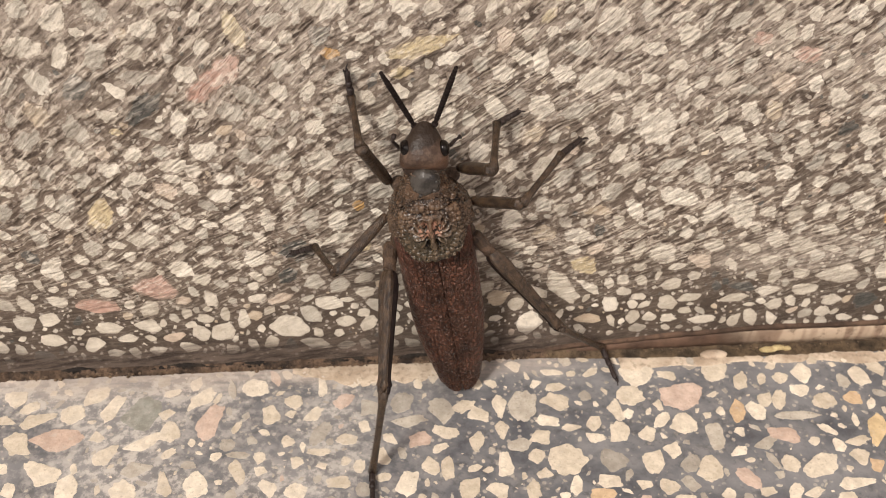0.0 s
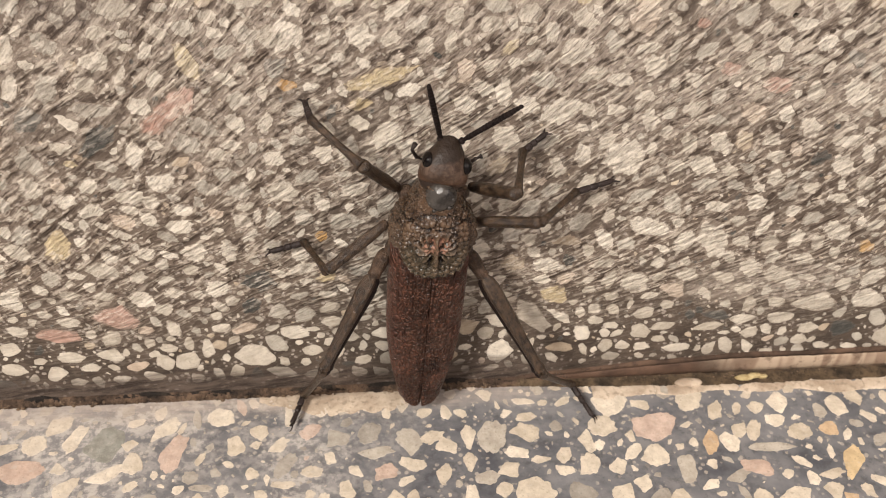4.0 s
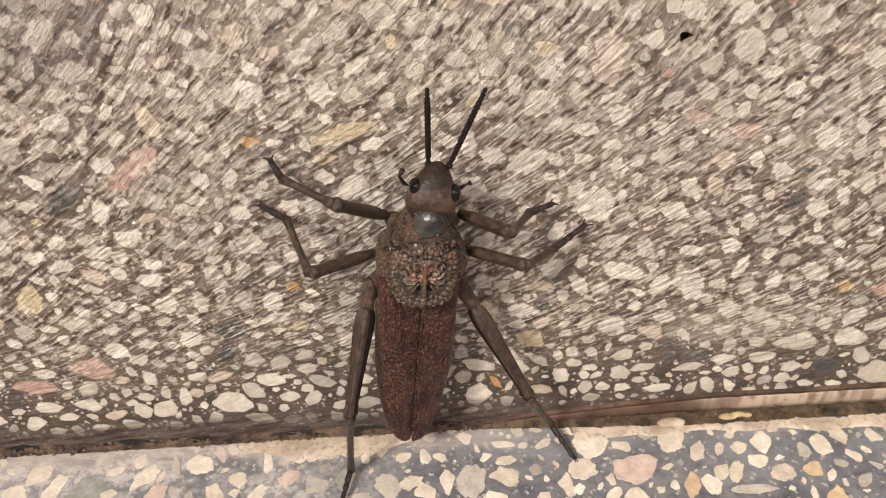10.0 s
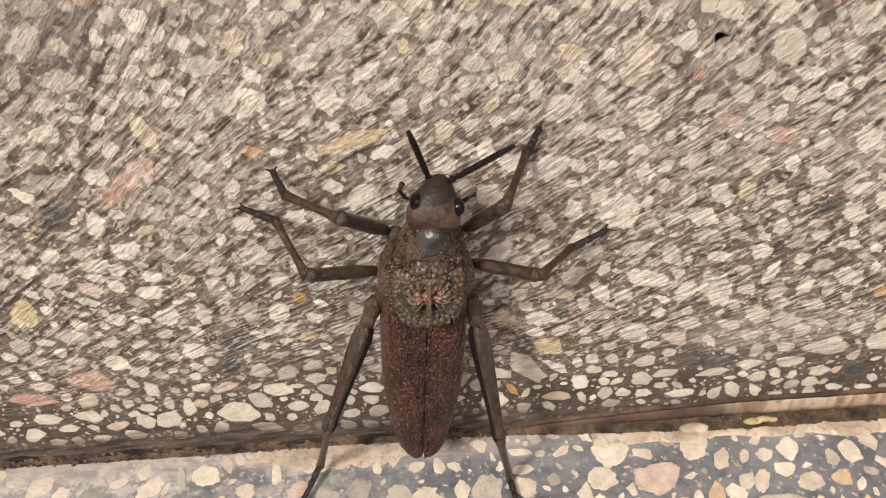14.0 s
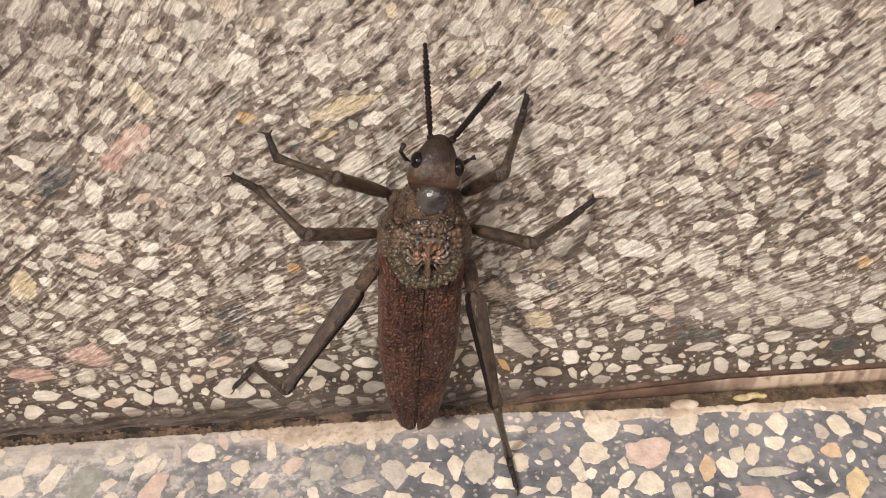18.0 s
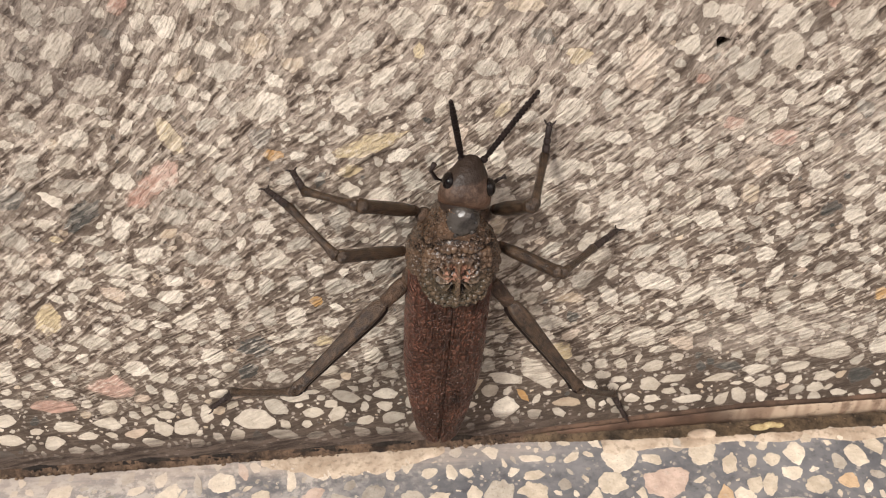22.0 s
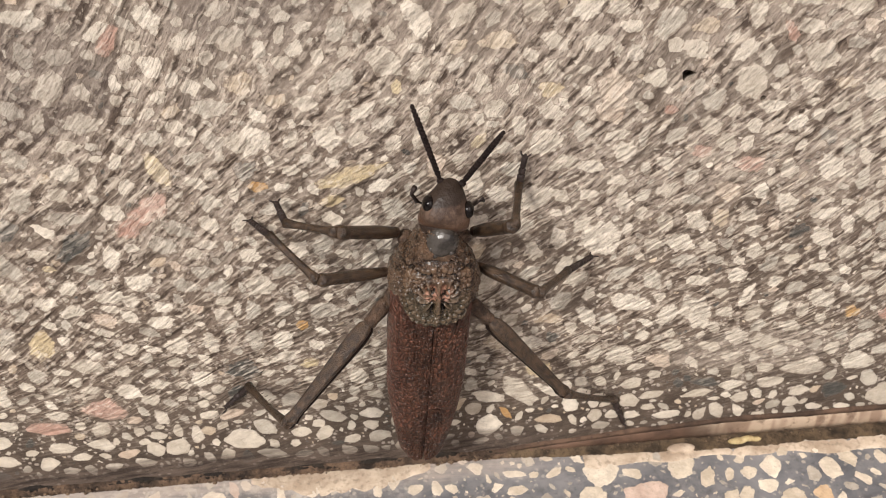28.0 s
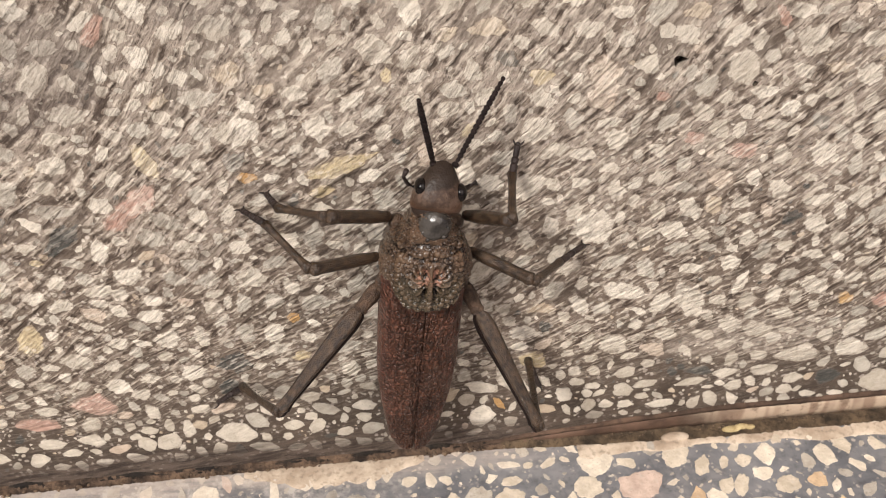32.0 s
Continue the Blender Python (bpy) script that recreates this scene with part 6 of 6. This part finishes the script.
part("abdomen", mesh_of("abdomen", *tube(rings, 18), [BELLY]), insect, "ringed dark brown abdomen")

# head: a rounded wedge whose crown leans forward and whose face slants back to the wall
LEAN = (0, 0.6, 0.8)


def leaning(rows):
    """Rings from (y and z of the top, half width, half height, x), each leaning forward."""
    return [((x, y - LEAN[1] * h, z - LEAN[2] * h), (0.97, -0.24, 0), LEAN, w, h) for y, z, w, h, x in rows]


rows = ((8.3, 12.6, 2.2, 2.2, 0.3), (8.7, 13.0, 2.9, 3.0, 0.38), (9.3, 13.3, 3.4, 3.5, 0.5), (10.1, 13.3, 3.62, 3.6, 0.65), (11.0, 12.8, 3.55, 3.4, 0.85), (11.9, 12.1, 3.25, 3.1, 1.05), (12.55, 11.3, 2.7, 2.6, 1.25), (13.0, 10.5, 2.2, 2.0, 1.4), (13.4, 9.7, 1.75, 1.5, 1.5), (13.7, 9.1, 1.2, 0.9, 1.6), (13.85, 8.8, 0.4, 0.3, 1.65))
v, f = tube(leaning(rows), 36)
for p in v:
    # a shallow furrow across the brow, and dimples
    p[2] += (0.12 * noise.noise(Vector(p) * 420.0) - 0.3 * math.exp(-(((p[1] - 0.0116) / 0.0005) ** 2)) * (p[2] > 0.0095)) * MM
head = part("head", mesh_of("head", v, f, [HEAD]), insect, "greyish brown rounded head with a darker brow")
part("neck", mesh_of("neck", *ball(0.4, 7.6, 10.0, 3.1, 2.2, 3.0, 10, 18), [BELLY]), head)
part("face", mesh_of("face", *ball(1.0, 7.2, 6.2, 2.8, 2.4, 3.2), [HEAD]), head)
for x, y, z in ((-1.5, 11.1, 10.7), (3.75, 9.95, 10.5)):
    part("eye", mesh_of("eye", *ball(x, y, z, 0.9, 1.22, 1.28, 14, 20), [EYE]), head, "glossy black oval eye")
for pts in (((-1.5, 7.6, 6.2), (-2.8, 8.4, 6.4), (-3.5, 9.8, 6.6), (-3.1, 11.0, 6.8)), ((4.2, 7.0, 6.2), (4.9, 7.6, 6.6), (5.6, 8.5, 6.9), (6.4, 9.1, 7.1))):
    rows = []
    for i, c in enumerate(pts):
        d = (Vector(pts[min(i + 1, 3)]) - Vector(pts[max(i - 1, 0)])).normalized()
        ax = d.orthogonal().normalized()
        rows.append((c, ax, d.cross(ax), (0.34, 0.3, 0.26, 0.4)[i], (0.34, 0.3, 0.26, 0.4)[i]))
    part("palp", mesh_of("palp", *tube(rows, 8), [FOOT]), head, "small dark jointed mouth feeler")

ANTENNA_LENGTH = 13.4


def feeler():
    rows = []
    joints = 19
    for i in range(joints):
        y = ANTENNA_LENGTH * i / joints
        s = ANTENNA_LENGTH / joints
        r = 0.28 if i == 1 else 0.48 if i == 0 else 0.36 + 0.05 * math.sin(i / joints * 3.0)
        if i > 15:
            r *= 1 - 0.09 * (i - 15)
        rows += [(y + 0.04 * s, r * 0.66, 0), (y + 0.3 * s, r, 0), (y + 0.72 * s, r * 1.06, 0), (y + 0.97 * s, r * 0.7, 0)]
    return mesh_of("antenna", *along(rows, 10), [FEELER])


FEELER_MESH = feeler()
ANTENNA_BASE = {-1: (0.25, 13.0, 8.6), 1: (2.95, 12.7, 8.6)}
antennae = {s: part("antenna", FEELER_MESH, insect, "short dark beaded antenna") for s in (-1, 1)}


def thigh(length, thick, hind):
    """The femur beyond its trochanter; hind ones are long clubs with keels."""
    rows = []
    for i in range(25):
        u = i / 24
        if hind:
            s = max(u - 0.15, 0) / 0.85
            w = thick * (0.8 + 0.22 * math.sin(min(s * 9, 1.57))) * (1 - 0.52 * max(s - 0.12, 0) ** 0.9)
            if u < 0.15:
                w = thick * 0.4
            w += 0.3 * math.exp(-(((u - 0.955) / 0.03) ** 2))
        else:
            w = thick * (0.72 + 0.28 * math.sin(min(u * 5, 1.57))) * (1 - 0.14 * u) + 0.16 * math.exp(-(((u - 0.93) / 0.05) ** 2))
        if u == 1:
            w *= 0.6
        rows.append((u * length, w, 0))
    v, f = along(rows, 24, 1.0)
    out = []
    for x, y, z in v:
        # keels run along the limb
        a = math.atan2(z, x)
        k = 1 + (0.12 * math.cos(4 * a + 0.6) + 0.035 * math.cos(8 * a) if hind else 0.04 * math.cos(6 * a))
        k += 0.04 * noise.noise(Vector((x * 600, y * 120, z * 600)))
        out.append([x * k, y, z * k])
    pieces = [(out, f)]
    if hind:
        # rounded lobes clasp the knee
        for s in (-1, 1):
            pieces.append(ball(s * 0.55, length * 0.985, -0.1, 0.5, 0.95, 0.75, 6, 10))
    return merged(pieces)


def thigh_mesh(length, thick, hind, side):
    """Hind thighs are blackish on the face turned to the body."""
    v, f = thigh(length, thick, hind)
    which = []
    for q in f:
        c = [sum(v[i][k] for i in q) / len(q) for k in range(3)]
        which.append(1 if hind and c[0] * side > 0.5 * abs(c[2]) and c[0] * side > 0.0004 else 0)
    return mesh_of("femur", v, f, [LEG, FEELER], which)


def trochanter(thick, hind):
    """The short ring between hip and femur."""
    k = 1.0 if hind else 0.4
    rows = [(-1.6 * k, thick * 0.6, 0), (-0.9 * k, thick * 0.8, 0), (0.6 * k, thick * 0.86, 0), (2.2 * k, thick * 0.72, 0), (2.9 * k, thick * 0.78, 0), (3.3 * k, thick * 0.5, 0)]
    return along(rows, 16, 0.9)


def shank(length, thick, hind, side):
    rows = []
    for i in range(13):
        u = i / 12
        w = thick * (1.05 - 0.25 * math.sin(u * 3.0)) + (0.12 if u < 0.1 else 0) + (0.1 if u > 0.92 else 0)
        rows.append((u * length, w, 0.25 * math.sin(u * math.pi) if hind else 0))
    pieces = [along(rows, 10)]
    for i in range(7 if hind else 4):
        u = (0.38 if hind else 0.45) + 0.09 * i
        for s in (-1, 1):
            b = (s * thick * 0.6, u * length, -thick * 0.6)
            pieces.append(spike(b, (s * (thick + 0.22), u * length + 0.4, -thick - 0.15), 0.07))
    return merged(pieces)


def sole(length, thick):
    pieces = []
    for a, b, r in ((0.0, 0.36, 1.0), (0.34, 0.56, 0.95), (0.54, 0.94, 0.8)):
        pieces.append(along([(a * length, thick * r * 0.75, 0), ((a + 0.06) * length, thick * r, -0.05), ((b - 0.05) * length, thick * r * 1.05, -0.08), (b * length, thick * r * 0.7, 0)], 9))
    pieces.append(ball(0, 0.95 * length, -0.1, 0.3, 0.4, 0.22, 5, 8))
    return merged(pieces)


def claw(side, length):
    p = [(side * 0.2, 0.92 * length, 0), (side * 0.5, 0.99 * length, 0.12), (side * 0.75, 1.06 * length, 0.0), (side * 0.82, 1.1 * length, -0.2)]
    rows = []
    for i, c in enumerate(p):
        d = (Vector(p[min(i + 1, 3)]) - Vector(p[max(i - 1, 0)])).normalized()
        ax = d.orthogonal().normalized()
        rows.append((c, ax, d.cross(ax), (0.17, 0.14, 0.1, 0.03)[i], (0.17, 0.14, 0.1, 0.03)[i]))
    return tube(rows, 6)


LEGS = []
for which, side, rows_of, hip, lengths, thick in (
    ("front", -1, FRONT_LEFT, (-5.6, 2.6, 6), (11.28, 10.0, 4.8), (1.0, 0.66, 0.54)),
    ("front", 1, FRONT_RIGHT, (5.9, 2.6, 6), (10.05, 10.9, 4.65), (1.0, 0.66, 0.54)),
    ("middle", -1, MIDDLE_LEFT, (-7.2, -3.5, 7.5), (11.4, 10.2, 6.1), (0.95, 0.64, 0.54)),
    ("middle", 1, MIDDLE_RIGHT, (7.1, -3.7, 6.5), (10.8, 11.2, 7.0), (0.95, 0.64, 0.54)),
    ("hind", -1, HIND_LEFT, (-7.4, -9.8, 8.3), (22.1, 21.6, 7.1), (1.42, 0.7, 0.55)),
    ("hind", 1, HIND_RIGHT, (6.8, -10.2, 8.3), (23.0, 21.6, 7.5), (1.42, 0.7, 0.55)),
):
    hind = which == "hind"
    coxa = ball(hip[0] * (0.78 if hind else 0.72), hip[1] + (1.6 if hind else -1.4), hip[2] - 0.6, 1.3, 2.0 if hind else 1.2, 1.3, 8, 12)
    part(which + "_coxa", mesh_of("coxa", *coxa, [HIP]), insect)
    femur = part(which + "_femur", thigh_mesh(lengths[0], thick[0], hind, side), insect, "ridged grey-brown thigh" if hind else "")
    part("trochanter", mesh_of("trochanter", *trochanter(thick[0], hind), [HIP]), femur)
    tibia = part(which + "_tibia", mesh_of("tibia", *shank(lengths[1], thick[1], hind, side), [LEG]), insect, "slender spined dark shank" if hind else "")
    tarsus = part(which + "_tarsus", mesh_of("tarsus", *sole(lengths[2], thick[2]), [FOOT]), insect, "dark jointed foot")
    for s in (-1, 1):
        part("claw", mesh_of("claw", *claw(s, lengths[2]), [FOOT]), tarsus)
    LEGS.append((hip, rows_of, lengths, (femur, tibia, tarsus), hind))


def reach(a, b, up):
    """The pose of a limb that starts at a and runs towards b, in mm."""
    a, b = Vector(a), Vector(b)
    y = (b - a).normalized()
    x = y.cross(Vector(up)).normalized()
    z = x.cross(y)
    m = Matrix((x, y, z)).transposed().to_4x4()
    m.translation = a * MM
    return m


def motions():
    stand = Matrix(((1, 0, 0), (0, 0, -1), (0, 1, 0))).to_4x4()
    walk(insect, [(t, Matrix.Translation((x * MM, y * MM, z * MM)) @ stand @ pose(0, 0, 0, 0, 0, yaw) @ pose(0, 0, 0, pitch)) for t, x, y, z, yaw, pitch in BODY])
    for s, rows_of in ((-1, ANTENNA_LEFT), (1, ANTENNA_RIGHT)):
        walk(antennae[s], [(t, reach(ANTENNA_BASE[s], (x, y, z), (0, 0.3, 1))) for t, x, y, z in rows_of])
    for hip, keyed, lengths, (femur, tibia, tarsus), hind in LEGS:
        # joints glide between the keyed stances, each limb keeping its length
        rows_of = []
        for (t0, *one), (t1, *two) in zip(keyed, keyed[1:]):
            steps = max(1, round((t1 - t0) / 0.25))
            for i in range(steps):
                w = i / steps
                at, joints = Vector(hip), []
                for p, q, length in zip(one, two, lengths):
                    to = Vector(p).lerp(Vector(q), w)
                    at = at + (to - at).normalized() * length
                    joints.append(tuple(at))
                rows_of.append((t0 + (t1 - t0) * w, *joints))
        rows_of.append(keyed[-1])
        up = (0, 0, 1) if hind else (0, 1, 0)
        foot_up = (1, 0, 0) if hind else (0, 1, 0)
        walk(femur, [(t, reach(hip, k, (0, 0, 1))) for t, k, a, e in rows_of])
        walk(tibia, [(t, reach(k, a, up)) for t, k, a, e in rows_of])
        walk(tarsus, [(t, reach(a, e, foot_up)) for t, k, a, e in rows_of])


motions()
